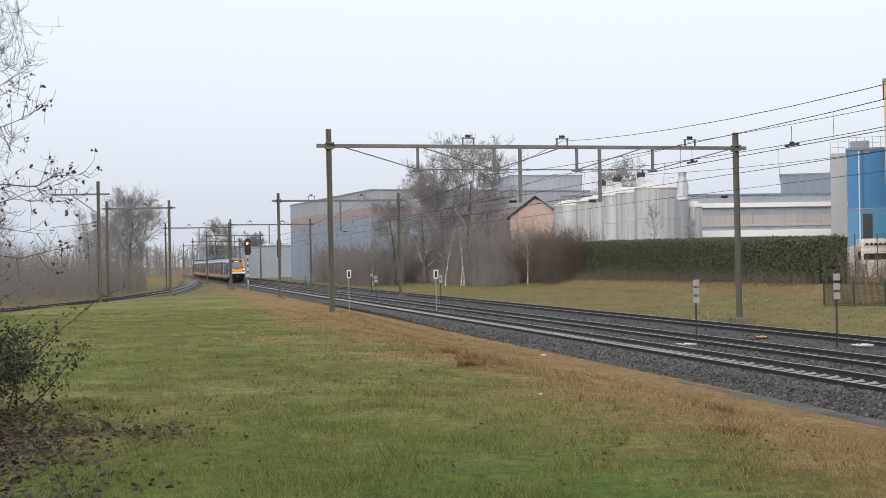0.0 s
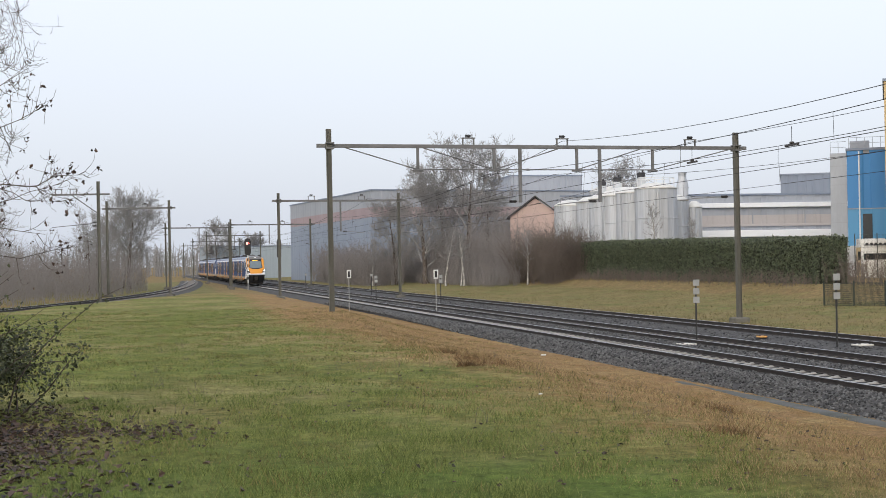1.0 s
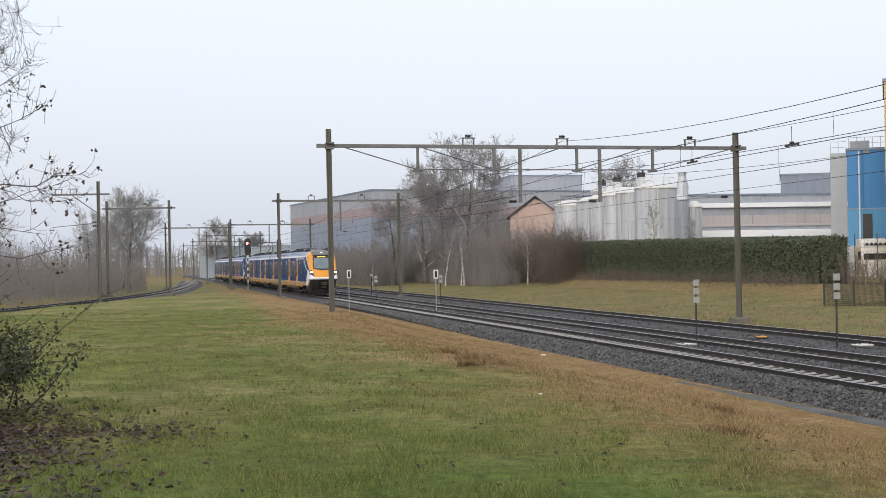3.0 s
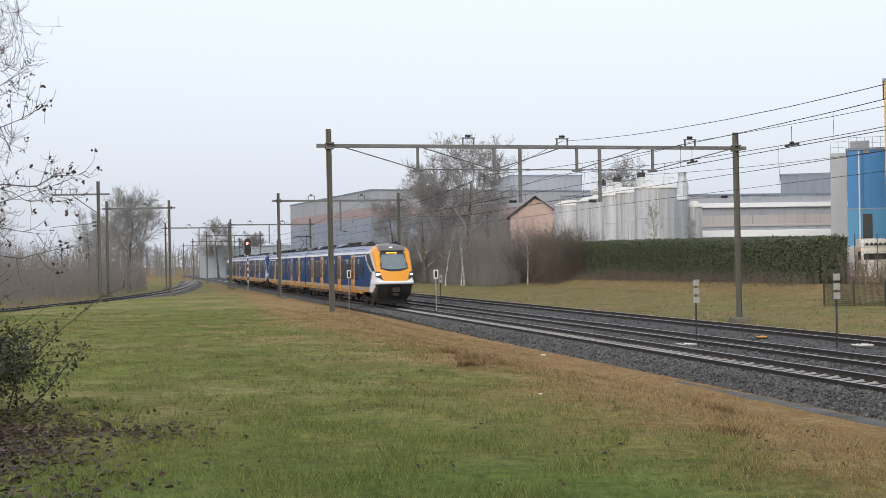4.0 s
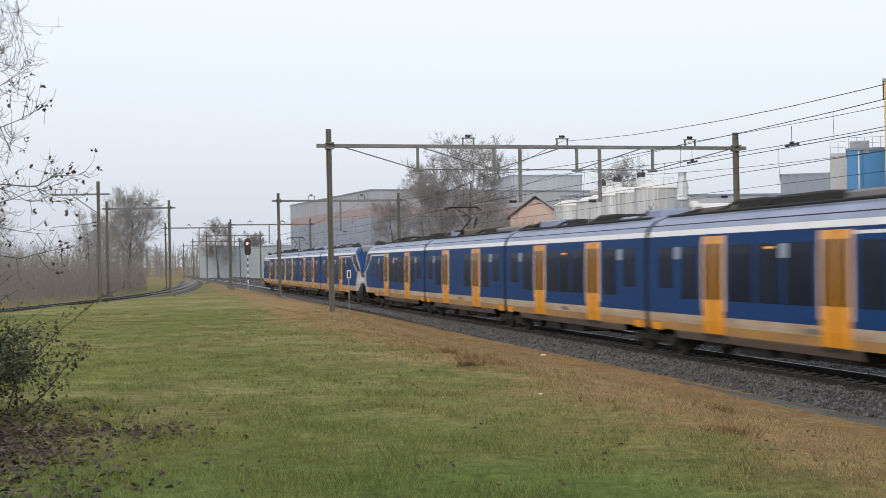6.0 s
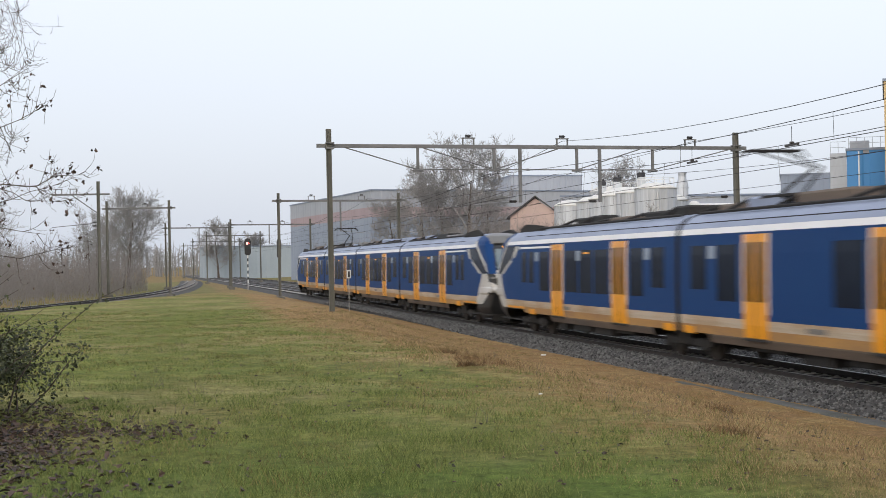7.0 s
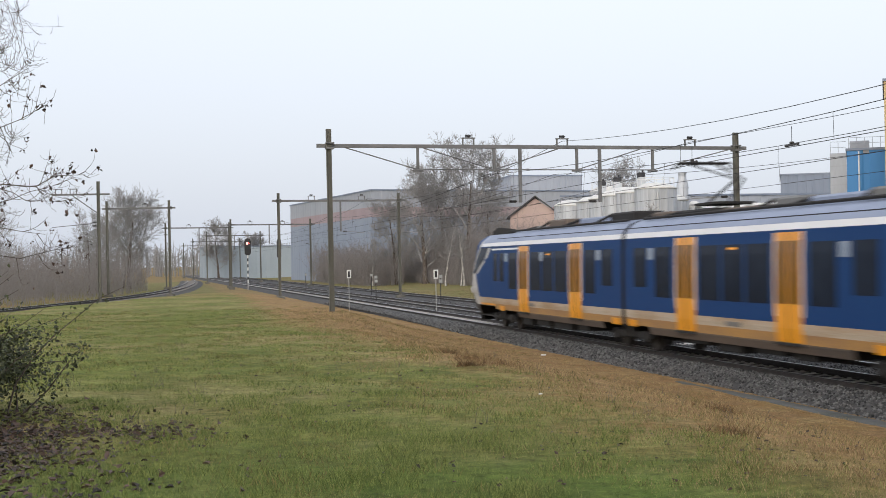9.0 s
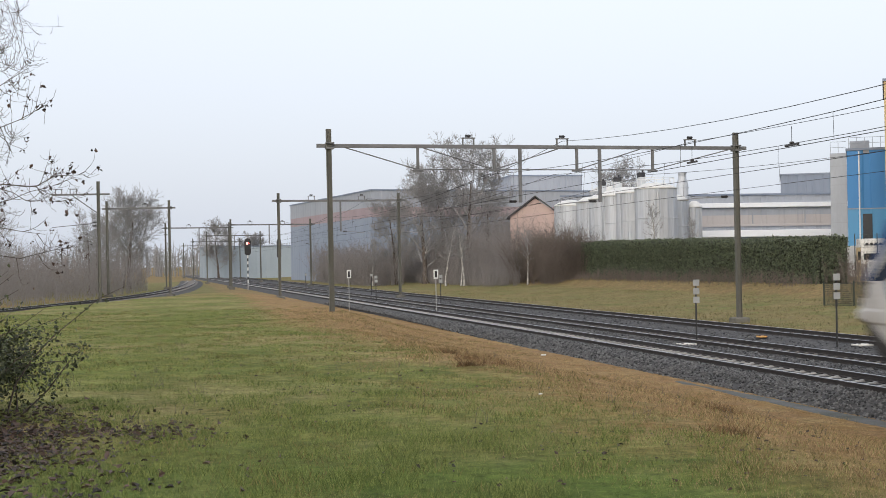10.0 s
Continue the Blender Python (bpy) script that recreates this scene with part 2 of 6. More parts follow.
def build_ground():
    def steps(a, b, first, grow):
        out, v, d = [], a, first
        while v < b:
            out.append(v)
            v += d
            d *= grow
        return out + [b]

    pos = steps(0, 3500, 0.7, 1.03)
    xs = [-v for v in pos[:0:-1]] + pos
    ys = [-v for v in steps(0, 600, 3, 1.3)[:0:-1]] + steps(0, 3800, 0.6, 1.022)
    verts, faces, dry, verge, lush = [], [], [], [], []
    for y in ys:
        for x in xs:
            verts.append((x, y, ground_height(x, y)))
            u, s = to_us(x, y)
            d = smooth_step(0.5 + 0.05 * s, 9.0 + 0.02 * s, u)
            if u > 30:
                d = 0.3 + 0.5 * smooth_step(45.5, 48.5, u)
            d = max(d, (0.4 if u < 30 else 0.0) * smooth_step(80, 120, s) * (1 - 0.7 * smooth_step(140, 190, s)), 0.1)
            dry.append(d)
            verge.append(max(smooth_step(29, 31, u), smooth_step(120, 170, s)) * 0.75)
            lush.append((1 - smooth_step(7.5, 13.5, math.hypot(x * 0.8 - 0.5, y))) * (1 - d))
    w = len(xs)
    for j in range(len(ys) - 1):
        for i in range(w - 1):
            a = j * w + i
            faces.append((a, a + 1, a + w + 1, a + w))
    me = mesh_of("ground", verts, faces, (M_MEADOW,), True)
    for key, values in (("dry", dry), ("verge", verge), ("lush", lush)):
        me.attributes.new(key, "FLOAT", "POINT").data.foreach_set("value", values)
    tagged(new("ground", me), "winter meadow of green and dry brown grass", "ground", kind="structure")


build_ground()


# ---- the tracks ----
RAIL_PROFILE = ((-0.07, -0.172), (0.07, -0.172), (0.07, -0.155), (0.012, -0.13), (0.012, -0.045), (0.036, -0.035), (0.036, -0.006), (0.03, 0.0),
                (-0.03, 0.0), (-0.036, -0.006), (-0.036, -0.035), (-0.012, -0.045), (-0.012, -0.13), (-0.07, -0.155))


def rail_mesh(path):
    """A rail swept along points on the ground plan, with a polished running surface."""
    verts, faces, slots = [], [], []
    n = len(RAIL_PROFILE)
    for i, p in enumerate(path):
        a, b = path[max(0, i - 1)], path[min(len(path) - 1, i + 1)]
        d = (Vector(b) - Vector(a)).normalized()
        side = Vector((d.y, -d.x, 0))
        for x, z in RAIL_PROFILE:
            verts.append(Vector((p[0], p[1], p[2] + z)) + side * x)
    for i in range(len(path) - 1):
        for k in range(n):
            k2 = (k + 1) % n
            faces.append((i * n + k, i * n + k2, (i + 1) * n + k2, (i + 1) * n + k))
            slots.append(1 if k in (6, 7, 8) else 0)
    return mesh_of("rail", verts, faces, (M_RAIL, M_RAILHEAD), False, slots)


def sleeper_mesh():
    """A twin-block looking concrete sleeper, sunk in the stones, with rail fastenings."""
    bm = bmesh.new()
    prof = [(-1.25, -0.19), (-0.95, -0.165), (-0.5, -0.168), (-0.25, -0.2), (0.25, -0.2), (0.5, -0.168), (0.95, -0.165), (1.25, -0.19)]
    top = [[bm.verts.new((x, y, z)) for y in (-0.062, 0.062)] for x, z in prof]
    low = [[bm.verts.new((x, y, -0.4)) for y in (-0.14, 0.14)] for x in (-1.27, 1.27)]
    for a, b in zip(top, top[1:]):
        bm.faces.new((a[0], b[0], b[1], a[1]))
    for k in (0, 1):
        bm.faces.new([t[k] for t in top] + [low[1][k], low[0][k]])
    bm.faces.new((top[0][0], top[0][1], low[0][1], low[0][0]))
    bm.faces.new((top[-1][0], top[-1][1], low[1][1], low[1][0]))
    for x in (-0.63, 0.63):
        box(bm, x - 0.04, x + 0.04, -0.05, 0.05, -0.168, -0.145)
    return bm_mesh("sleeper", bm, M_SLEEPER)


def plain_sleeper():
    """The far sleepers' simpler form: a long block with sloping sides."""
    v = [Vector((x, y * (0.075 if z > -0.3 else 0.12), z)) for x in (-1.25, 1.25) for y in (-1, 1) for z in (-0.35, -0.17)]
    return v, [(0, 1, 3, 2), (4, 6, 7, 5), (0, 4, 5, 1), (2, 3, 7, 6), (1, 5, 7, 3)]


def build_bed():
    """The crushed stone bed under the three tracks, with sloping shoulders."""
    prof = [(14.0, -0.62), (14.9, -0.48), (15.55, -0.22), (16.0, -0.155), (16.44, -0.135), (16.5, -0.2), (18.1, -0.2), (18.16, -0.135), (19.92, -0.14), (19.98, -0.185), (21.58, -0.185), (21.64, -0.145), (22.6, -0.2), (23.6, -0.27), (24.5, -0.17), (25.0, -0.15), (25.06, -0.18), (26.66, -0.18), (26.72, -0.15), (27.2, -0.17), (27.9, -0.3), (29.2, -0.55)]
    verts, faces = [], []
    ss = [-60 + 4 * i for i in range(130)]
    fine = []
    for (a, za), (b, zb) in zip(prof, prof[1:]):
        m = max(1, int((b - a) / 0.5))
        fine += [(a + (b - a) * k / m, za + (zb - za) * k / m) for k in range(m)]
    fine.append(prof[-1])
    for s in ss:
        for u, z in fine:
            shift = (bed_edge(s) - 14.3) * max(0.0, (16.1 - u) / 2.1)
            p = place(u + shift, s, z + (0.02 if u < 16 or u > 22 else 0.006) * noise.noise((u, s, 4)))
            verts.append(p.translation)
    w = len(fine)
    for j in range(len(ss) - 1):
        for i in range(w - 1):
            a = j * w + i
            faces.append((a, a + 1, a + w + 1, a + w))
    tagged(new("ballast_bed", mesh_of("ballast_bed", verts, faces, (M_BALLAST,), True)),
           "grey crushed stone bed under three railway tracks", "track bed", kind="structure")


build_bed()


def build_path():
    """The grey gritted edge path between the stones and the grass."""
    verts, faces = [], []
    us = (14.3, 14.42, 14.6, 14.85, 15.1)
    zs = (-0.5, -0.395, -0.38, -0.385, -0.46)
    ss = [-20 + 2.0 * i for i in range(41)]
    for s in ss:
        for k, u in enumerate(us):
            wob = 0.3 * noise.noise((s * 0.5, 0, 1)) if k < 2 else 0
            verts.append(place(u + wob + 0.8 * smooth_step(50, 85, s), s, zs[k] - 0.0035 * max(0.0, s - 22) + 0.03 * noise.noise((u * 2, s * 0.8, 2))).translation)
    for j in range(len(ss) - 1):
        for i in range(4):
            a = j * 5 + i
            faces.append((a, a + 1, a + 6, a + 5))
    tagged(new("edge_path", mesh_of("edge_path", verts, faces, (M_GRIT,), True)), "grey gritted path along the track bed", "path", kind="structure")


build_path()
SLEEPER = SLEEPER_DARK = None


def build_track(name, u, s0, s1, near0, near1, label, dark=False):
    global SLEEPER, SLEEPER_DARK
    t = thing(name, place(u, 0), label, "railway track", "railway tracks", "structure")
    for side in (-0.7525, 0.7525):
        path = [(side, s0 + (s1 - s0) * i / 60, 0) for i in range(61)]
        part("rail", rail_mesh(path), None, t)
    if SLEEPER is None:
        SLEEPER = sleeper_mesh()
        SLEEPER_DARK = SLEEPER.copy()
        SLEEPER_DARK.materials[0] = M_SLEEPER_DARK
    one = SLEEPER_DARK if dark else SLEEPER
    rest_v, rest_f = [], []
    src_v, src_f = plain_sleeper()
    s = s0
    while s < s1:
        if near0 <= s < near1:
            ob = new("sleeper", one)
            ob.parent = t
            ob.location = (0, s, 0)
        else:
            n = len(rest_v)
            rest_v += [v + Vector((0, s, 0)) for v in src_v]
            rest_f += [tuple(i + n for i in f) for f in src_f]
        s += 0.6
    tagged(part("sleepers_beyond", mesh_of("sleepers_beyond", rest_v, rest_f, (one.materials[0],)), None, t), "concrete sleepers in the stone bed", kind="stuff")
    return t


build_track("track_1", TRACKS[0], -60, 440, 15, 175, "railway track on concrete sleepers with worn bright rails")
build_track("track_2", TRACKS[1], -60, 440, 20, 140, "railway track on dulled concrete sleepers with worn bright rails", True)
build_track("track_3", TRACKS[2], -60, 440, 30, 110, "outer railway track on dirty concrete sleepers with rusty rails", True)


def build_branch():
    t = thing("track_4", pose(0, 0, 0), "curving branch track with bright rails in a stone bed", "railway track", "railway tracks", "structure")
    ys = [60 + 2.0 * i for i in range(115)]
    mid = [Vector((branch_at(y), y, 0)) for y in ys]
    sides = []
    for i, p in enumerate(mid):
        d = (mid[min(i + 1, len(mid) - 1)] - mid[max(i - 1, 0)]).normalized()
        sides.append(Vector((d.y, -d.x, 0)))
    for k in (-0.7525, 0.7525):
        part("rail", rail_mesh([tuple(p + q * k) for p, q in zip(mid, sides)]), None, t)
    prof = [(-3.4, -0.75), (-1.7, -0.22), (1.7, -0.22), (3.4, -0.75)]
    verts, faces = [], []
    for p, q in zip(mid, sides):
        verts += [p + q * x + Vector((0, 0, z)) for x, z in prof]
    for i in range(len(mid) - 1):
        for k in range(3):
            faces.append((i * 4 + k, i * 4 + k + 1, i * 4 + k + 5, i * 4 + k + 4))
    part("stone_bed", mesh_of("stone_bed", verts, faces, (M_BALLAST,), True), None, t)
    src_v, src_f = plain_sleeper()
    vs, fs = [], []
    y = 60.0
    while y < 285:
        m = pose(branch_at(y), y, 0, 0, 0, -math.degrees(math.atan((branch_at(y + 1) - branch_at(y)))))
        n = len(vs)
        vs += [m @ v for v in src_v]
        fs += [tuple(i + n for i in f) for f in src_f]
        y += 0.6
    tagged(part("sleepers", mesh_of("sleepers", vs, fs, (M_SLEEPER_DARK,)), None, t), "concrete sleepers of the branch", kind="stuff")


build_branch()
# ---- portals and overhead line ----
MAST_TOP, BEAM_Z, CHORD_Z = 9.55, 8.75, 7.6


def build_mast(parent, u, base, top=MAST_TOP, foot=True, w=0.24):
    lean = -0.006
    bm = h_beam(bmesh.new(), (u, 0), base, top, w, w, 0.016)
    for v in bm.verts:
        v.co.x += lean * (v.co.z - base)
    mast = part("mast", bm, M_MAST, parent, "weathered steel mast")
    if foot:
        fm = box(bmesh.new(), u - 0.42, u + 0.42, -0.4, 0.4, base - 0.6, base + 0.32, bevel=0.05)
        part("footing", fm, M_CONCRETE, mast, "concrete footing block")
    return mast


def insulator(bm, x, y, z, axis, n=5):
    for k in range(n):
        p = [x, y, z]
        q = [x, y, z]
        p[axis] += (k - n / 2) * 0.07
        q[axis] += (k - n / 2) * 0.07 + 0.035
        tube(bm, p, q, 0.075, sides=8)
    p, q = [x, y, z], [x, y, z]
    p[axis] -= n * 0.04
    q[axis] += n * 0.04
    tube(bm, p, q, 0.03, sides=6)


def build_portal(m, left, right, zl, zr, tubes, truss=None, top=MAST_TOP, beam=BEAM_Z, clamps=(), foot=True, label="", arms=()):
    """A steel portal across the tracks: two masts, a beam, drop tubes with registration arms."""
    p = thing("catenary_portal", m, label or "grey steel catenary portal spanning the tracks", "catenary portal", "catenary portals")
    if left is not None:
        build_mast(p, left, zl, top, foot=foot)
    if right is not None:
        build_mast(p, right, zr, top)
    l, r = (left if left is not None else right - 5.0) - 0.62, (right if right is not None else left + 5.0) + 0.62
    bb = bmesh.new()
    box(bb, l, r, 0.1, 0.24, beam - 0.09, beam + 0.09, bevel=0.01)
    part("beam", bb, M_BEAM, p, "horizontal steel beam")
    for u in (left, right):
        if u is not None:
            bm = bmesh.new()
            box(bm, u - 0.2, u + 0.2, -0.16, 0.3, beam - 0.17, beam - 0.09)
            box(bm, u - 0.2, u + 0.2, -0.16, 0.3, beam + 0.09, beam + 0.15)
            part("clamp", bm, M_BEAM, p)
    if truss:
        hang = truss
        for u in hang:
            part("hanger", boxed(u - 0.06, u + 0.06, 0.1, 0.24, CHORD_Z, beam - 0.09), M_BEAM, p)
            part("hanger_shoe", boxed(u - 0.26, u + 0.26, 0.08, 0.26, CHORD_Z - 0.09, CHORD_Z, bevel=0.02), M_BEAM, p)
        part("tie_rod", tubed((hang[0], 0.17, CHORD_Z), (hang[-1], 0.17, CHORD_Z), 0.03), M_BEAM, p)
        for a, b in ((left + 0.8, hang[0]), (hang[0] + 0.3, hang[1]), (hang[2] - 1.0, hang[1]), (hang[3] - 0.7, hang[2]), (right - 0.4, hang[3])):
            part("diagonal_rod", tubed((a, 0.17, beam - 0.09), (b, 0.17, CHORD_Z), 0.028), M_BEAM, p)
    for u, low in tubes:
        part("drop_tube", boxed(u - 0.075, u + 0.075, 0.09, 0.25, low, beam - 0.09, bevel=0.01), M_BEAM, p)
    for u0, u1, z in arms:
        arm = bmesh.new()
        insulator(arm, u0 + (0.3 if u1 > u0 else -0.3), 0.17, z, 0)
        part("insulator", arm, M_INSULATOR, p, "ribbed brown insulator")
        rm = bmesh.new()
        pts = [(u0 + (u1 - u0) * k / 4, 0.17, z - 0.18 * (k / 4) ** 2) for k in range(5)]
        wire_points(rm, pts, 0.025, 5)
        part("registration_arm", rm, M_RAILHEAD, p, "light metal registration arm")
    for u in clamps:
        cm = bmesh.new()
        for k in (-0.28, 0.28):
            box(cm, u + k - 0.03, u + k + 0.03, 0.12, 0.22, beam + 0.09, beam + 0.42)
        box(cm, u - 0.34, u + 0.34, 0.1, 0.24, beam + 0.4, beam + 0.45)
        part("wire_support", cm, M_BEAM, p)
        im = bmesh.new()
        insulator(im, u, 0.17, beam + 0.53, 0, 4)
        part("insulator", im, M_INSULATOR, p)
    return p


P1 = 62.0
build_portal(place(0, P1), 9.28, 30.75, 0.4, -0.45, [(18.95, 5.95), (23.2, 5.95)], truss=(13.68, 17.6, 21.97, 26.1), clamps=(16.27, 21.2, 28.2), foot=False,
             arms=[(18.85, 16.5, 6.0), (23.1, 20.9, 6.0), (30.4, 27.6, 6.2)])
build_portal(place(0, 118.0), 12.9, 24.1, -0.2, -0.3, [(18.6, 6.0)], clamps=(15.9, 20.6), arms=[(18.7, 21.0, 6.0), (23.8, 25.9, 6.0)], beam=8.85)
build_portal(place(0, 184.0), 13.3, 24.6, -0.3, -0.3, [(18.7, 6.0)], clamps=(16.0, 20.6), arms=[(18.8, 20.9, 6.0), (23.8, 25.9, 6.0)])
build_portal(place(0, 250.0), 13.5, 23.7, -0.4, -0.3, [(18.7, 6.0)], clamps=(16.0, 20.6), truss=None)
build_portal(place(0, 310.0), 13.5, 24.5, -0.4, -0.3, [(18.7, 6.0)], clamps=(16.0, 20.6))
build_portal(place(0, 370.0), 13.5, 24.5, -0.4, -0.3, [(18.7, 6.0)])
build_portal(place(0, 197.0), 4.6, 14.0, -0.4, -0.4, [(9.5, 6.2)], clamps=(8.0,))


def build_single_mast():
    p = thing("catenary_mast", pose(-30.25, 113.5, 0), "steel mast with a bracket over the branch track", "catenary mast", "catenary masts")
    build_mast(p, 0, -0.35, 10.6)
    part("bracket", boxed(-4.2, 0.9, 0.1, 0.24, 9.4, 9.55, bevel=0.01), M_BEAM, p)
    part("brace", tubed((-2.4, 0.17, 9.4), (-0.1, 0.17, 7.75), 0.05), M_BEAM, p)
    for k in (-3.6, -2.3):
        cm = bmesh.new()
        for d in (-0.28, 0.28):
            box(cm, k + d - 0.03, k + d + 0.03, 0.12, 0.22, 9.55, 9.95)
        box(cm, k - 0.34, k + 0.34, 0.1, 0.24, 9.93, 10.0)
        part("wire_support", cm, M_BEAM, p)
    for z in (7.0, 6.7):
        im = bmesh.new()
        insulator(im, -0.45, 0.17, z, 0)
        part("insulator", im, M_INSULATOR, p)
    part("registration_arm", tubed((-0.6, 0.17, 6.9), (-4.2, 0.17, 6.6), 0.03), M_BEAM, p)


build_single_mast()
build_portal(pose(-37.0, 146.0, 0, 0, 0, -3), -1.0, 6.15, -0.4, -0.4, [], clamps=(3.3,), arms=[(5.9, 3.6, 6.6)], top=10.5, beam=9.65)

ANCHORS = (-40.0, P1 - 56.0, P1, 118.0, 184.0, 250.0, 310.0, 370.0)


def build_wires(u, name_label):
    """Messenger and contact wire with droppers over one track."""
    w = thing("overhead_wire", place(u, 0), name_label, "overhead wire", "overhead wires")
    cw, mw = bmesh.new(), bmesh.new()
    drops = []
    for k, (a, b) in enumerate(zip(ANCHORS, ANCHORS[1:])):
        za = 0.2 if k % 2 else -0.2
        cpts, mpts = [], []
        for i in range(13):
            t = i / 12
            s = a + (b - a) * t
            x = za * (1 - 2 * t)
            zc = 6.0 - 0.03 * math.sin(math.pi * t)
            zm = 7.35 - 0.7 * 4 * t * (1 - t)
            cpts.append((x, s + 0.17, zc))
            mpts.append((x * 0.5, s + 0.17, zm))
            if 0 < i < 12 and i % 2:
                drops.append((mpts[-1], cpts[-1]))
        wire_points(cw, cpts, 0.012)
        wire_points(mw, mpts, 0.012)
    part("contact_wire", cw, M_WIRE, w)
    part("messenger_wire", mw, M_WIRE, w)
    for p, q in drops:
        part("dropper", tubed(p, q, 0.007, sides=3, caps=False), M_WIRE, w)


for u in TRACKS:
    build_wires(u, "thin dark contact and messenger wires over the track")


def build_feeder(u, z, sag, label):
    w = thing("feeder_wire", place(u, 0), label, "overhead wire", "overhead wires")
    bm = bmesh.new()
    for a, b in zip(ANCHORS, ANCHORS[1:]):
        wire_points(bm, [(0, a + 0.17 + (b - a) * i / 12, z - sag * 4 * (i / 12) * (1 - i / 12)) for i in range(13)], 0.014)
    part("cable", bm, M_WIRE, w)


for u, sag in ((21.2, 1.1), (28.2, 0.35)):
    build_feeder(u, 9.05, sag, "dark feeder wire carried above the portal beams")


def section_insulator(u, s, z):
    g = thing("section_insulator", place(u, s, z), "dark insulator bar hanging in the overhead wire", "insulator", "section insulators")
    part("bar", boxed(-0.03, 0.03, -0.36, 0.36, -0.03, 0.03, bevel=0.01), M_INSULATOR, g)
    part("hanger", tubed((0, 0, 0.05), (0, 0, 0.5), 0.008, sides=4), M_WIRE, g)
    part("clamp", boxed(-0.05, 0.05, -0.05, 0.05, 0.03, 0.09, bevel=0.01), M_INSULATOR, g)


section_insulator(17.3, 31.6, 6.02)
section_insulator(17.3, 38.0, 6.06)
# ---- the train ----
M_BLUE = material("train_blue_paint", (0.007, 0.040, 0.145), (0.012, 0.05, 0.16), 0.5, scale=0.7, fine=12, spec=0.1)
M_CREAM = material("train_lower_band_dirty_cream", (0.47, 0.41, 0.33), (0.31, 0.21, 0.115), 0.5, scale=1.2, fine=14, stretch=(1, 0.4, 2), coat=0.1)
M_YELLOW = material("train_yellow_paint", (0.78, 0.33, 0.012), (0.7, 0.28, 0.01), 0.35, scale=0.9, fine=14, coat=0.3)
M_YELLOWDIRT = material("train_yellow_band_dusty", (0.46, 0.25, 0.065), (0.24, 0.14, 0.075), 0.55, scale=0.8, fine=10, stretch=(1, 0.4, 2))
M_SILLGREY = material("train_sill_brake_dust", (0.14, 0.105, 0.08), (0.08, 0.065, 0.055), 0.7, scale=1, fine=12, stretch=(1, 0.4, 2))
M_NOTICE = material("pale_notice_film", (0.3, 0.36, 0.45), (0.24, 0.3, 0.38), 0.4)
M_SILVER = material("train_silver_roof", (0.28, 0.33, 0.45), (0.22, 0.26, 0.36), 0.5, 0.1, scale=0.7, fine=10)
M_STRIPE = material("train_white_stripe", (0.78, 0.79, 0.82), (0.7, 0.71, 0.74), 0.4, scale=1, fine=14)
M_GREYNOSE = material("train_grey_hood", (0.17, 0.165, 0.16), (0.13, 0.13, 0.125), 0.45, scale=1, fine=14)
M_UNDER = material("train_underframe_black", (0.010, 0.010, 0.011), (0.018, 0.016, 0.014), 0.8, scale=3, fine=20)
M_WHEEL = material("brake_dusted_steel", (0.07, 0.06, 0.055), (0.04, 0.035, 0.03), 0.6, 0.6)
M_GLASS = material("tinted_window_glass", (0.008, 0.013, 0.026), (0.014, 0.022, 0.04), 0.2, scale=0.5, fine=2, spec=0.08)
M_SCREEN = material("windscreen_glass", (0.12, 0.165, 0.19), (0.16, 0.2, 0.22), 0.08, scale=1.5, fine=4, spec=0.8)
M_DOORGLASS = material("door_glass_tinted_amber", (0.2, 0.09, 0.012), (0.15, 0.075, 0.014), 0.16, scale=1, fine=4, spec=0.25)
M_FAIRING = material("dark_grey_nose_fairing", (0.028, 0.029, 0.032), (0.02, 0.02, 0.022), 0.5, scale=1, fine=14)
M_DUSTYWHITE = material("dusty_white_nose_paint", (0.52, 0.52, 0.51), (0.36, 0.345, 0.32), 0.5, scale=1.2, fine=12)
M_FRIT = material("black_windscreen_border", (0.02, 0.024, 0.03), (0.03, 0.035, 0.04), 0.2, scale=1, fine=6)
M_LAMP = glowing("headlamp", (1.0, 0.97, 0.9), 8.0)
M_DISPLAY = glowing("amber_display", (1.0, 0.42, 0.03), 2.2)
M_SIDEDISPLAY = glowing("dim_amber_display", (0.8, 0.33, 0.03), 0.45)
M_LAMPDIM = glowing("dim_upper_lamp", (0.9, 0.88, 0.82), 0.8)

HALF = ((1.28, 0.56), (1.37, 0.8), (1.41, 1.2), (1.41, 2.2), (1.40, 3.1), (1.37, 3.7), (1.34, 3.85), (1.26, 4.0), (1.02, 4.2), (0.6, 4.34), (0.0, 4.4))
CARS = ((0.0, 20.8), (20.8, 37.0), (37.0, 53.2), (53.2, 74.0))
CAB = 5.0


def half_width(z):
    for (x0, z0), (x1, z1) in zip(HALF, HALF[1:]):
        if z0 <= z <= z1:
            return x0 + (x1 - x0) * (z - z0) / (z1 - z0)
    return HALF[0][0] if z < HALF[0][1] else 0.0


def strip(y0, y1, z0, z1, mat_name, inset=0.0, sides=(-1, 1)):
    """A long shell of the carriage between two heights, on the given sides (or over the roof where it closes)."""
    bm = bmesh.new()
    zs = sorted({z0, z1, *[z for _, z in HALF if z0 < z < z1]})
    for sgn in sides:
        rows = [[bm.verts.new((sgn * (half_width(z) - inset), y, z)) for y in (y0, y1)] for z in zs]
        for a, b in zip(rows, rows[1:]):
            bm.faces.new((a[0], a[1], b[1], b[0]))
    return bm


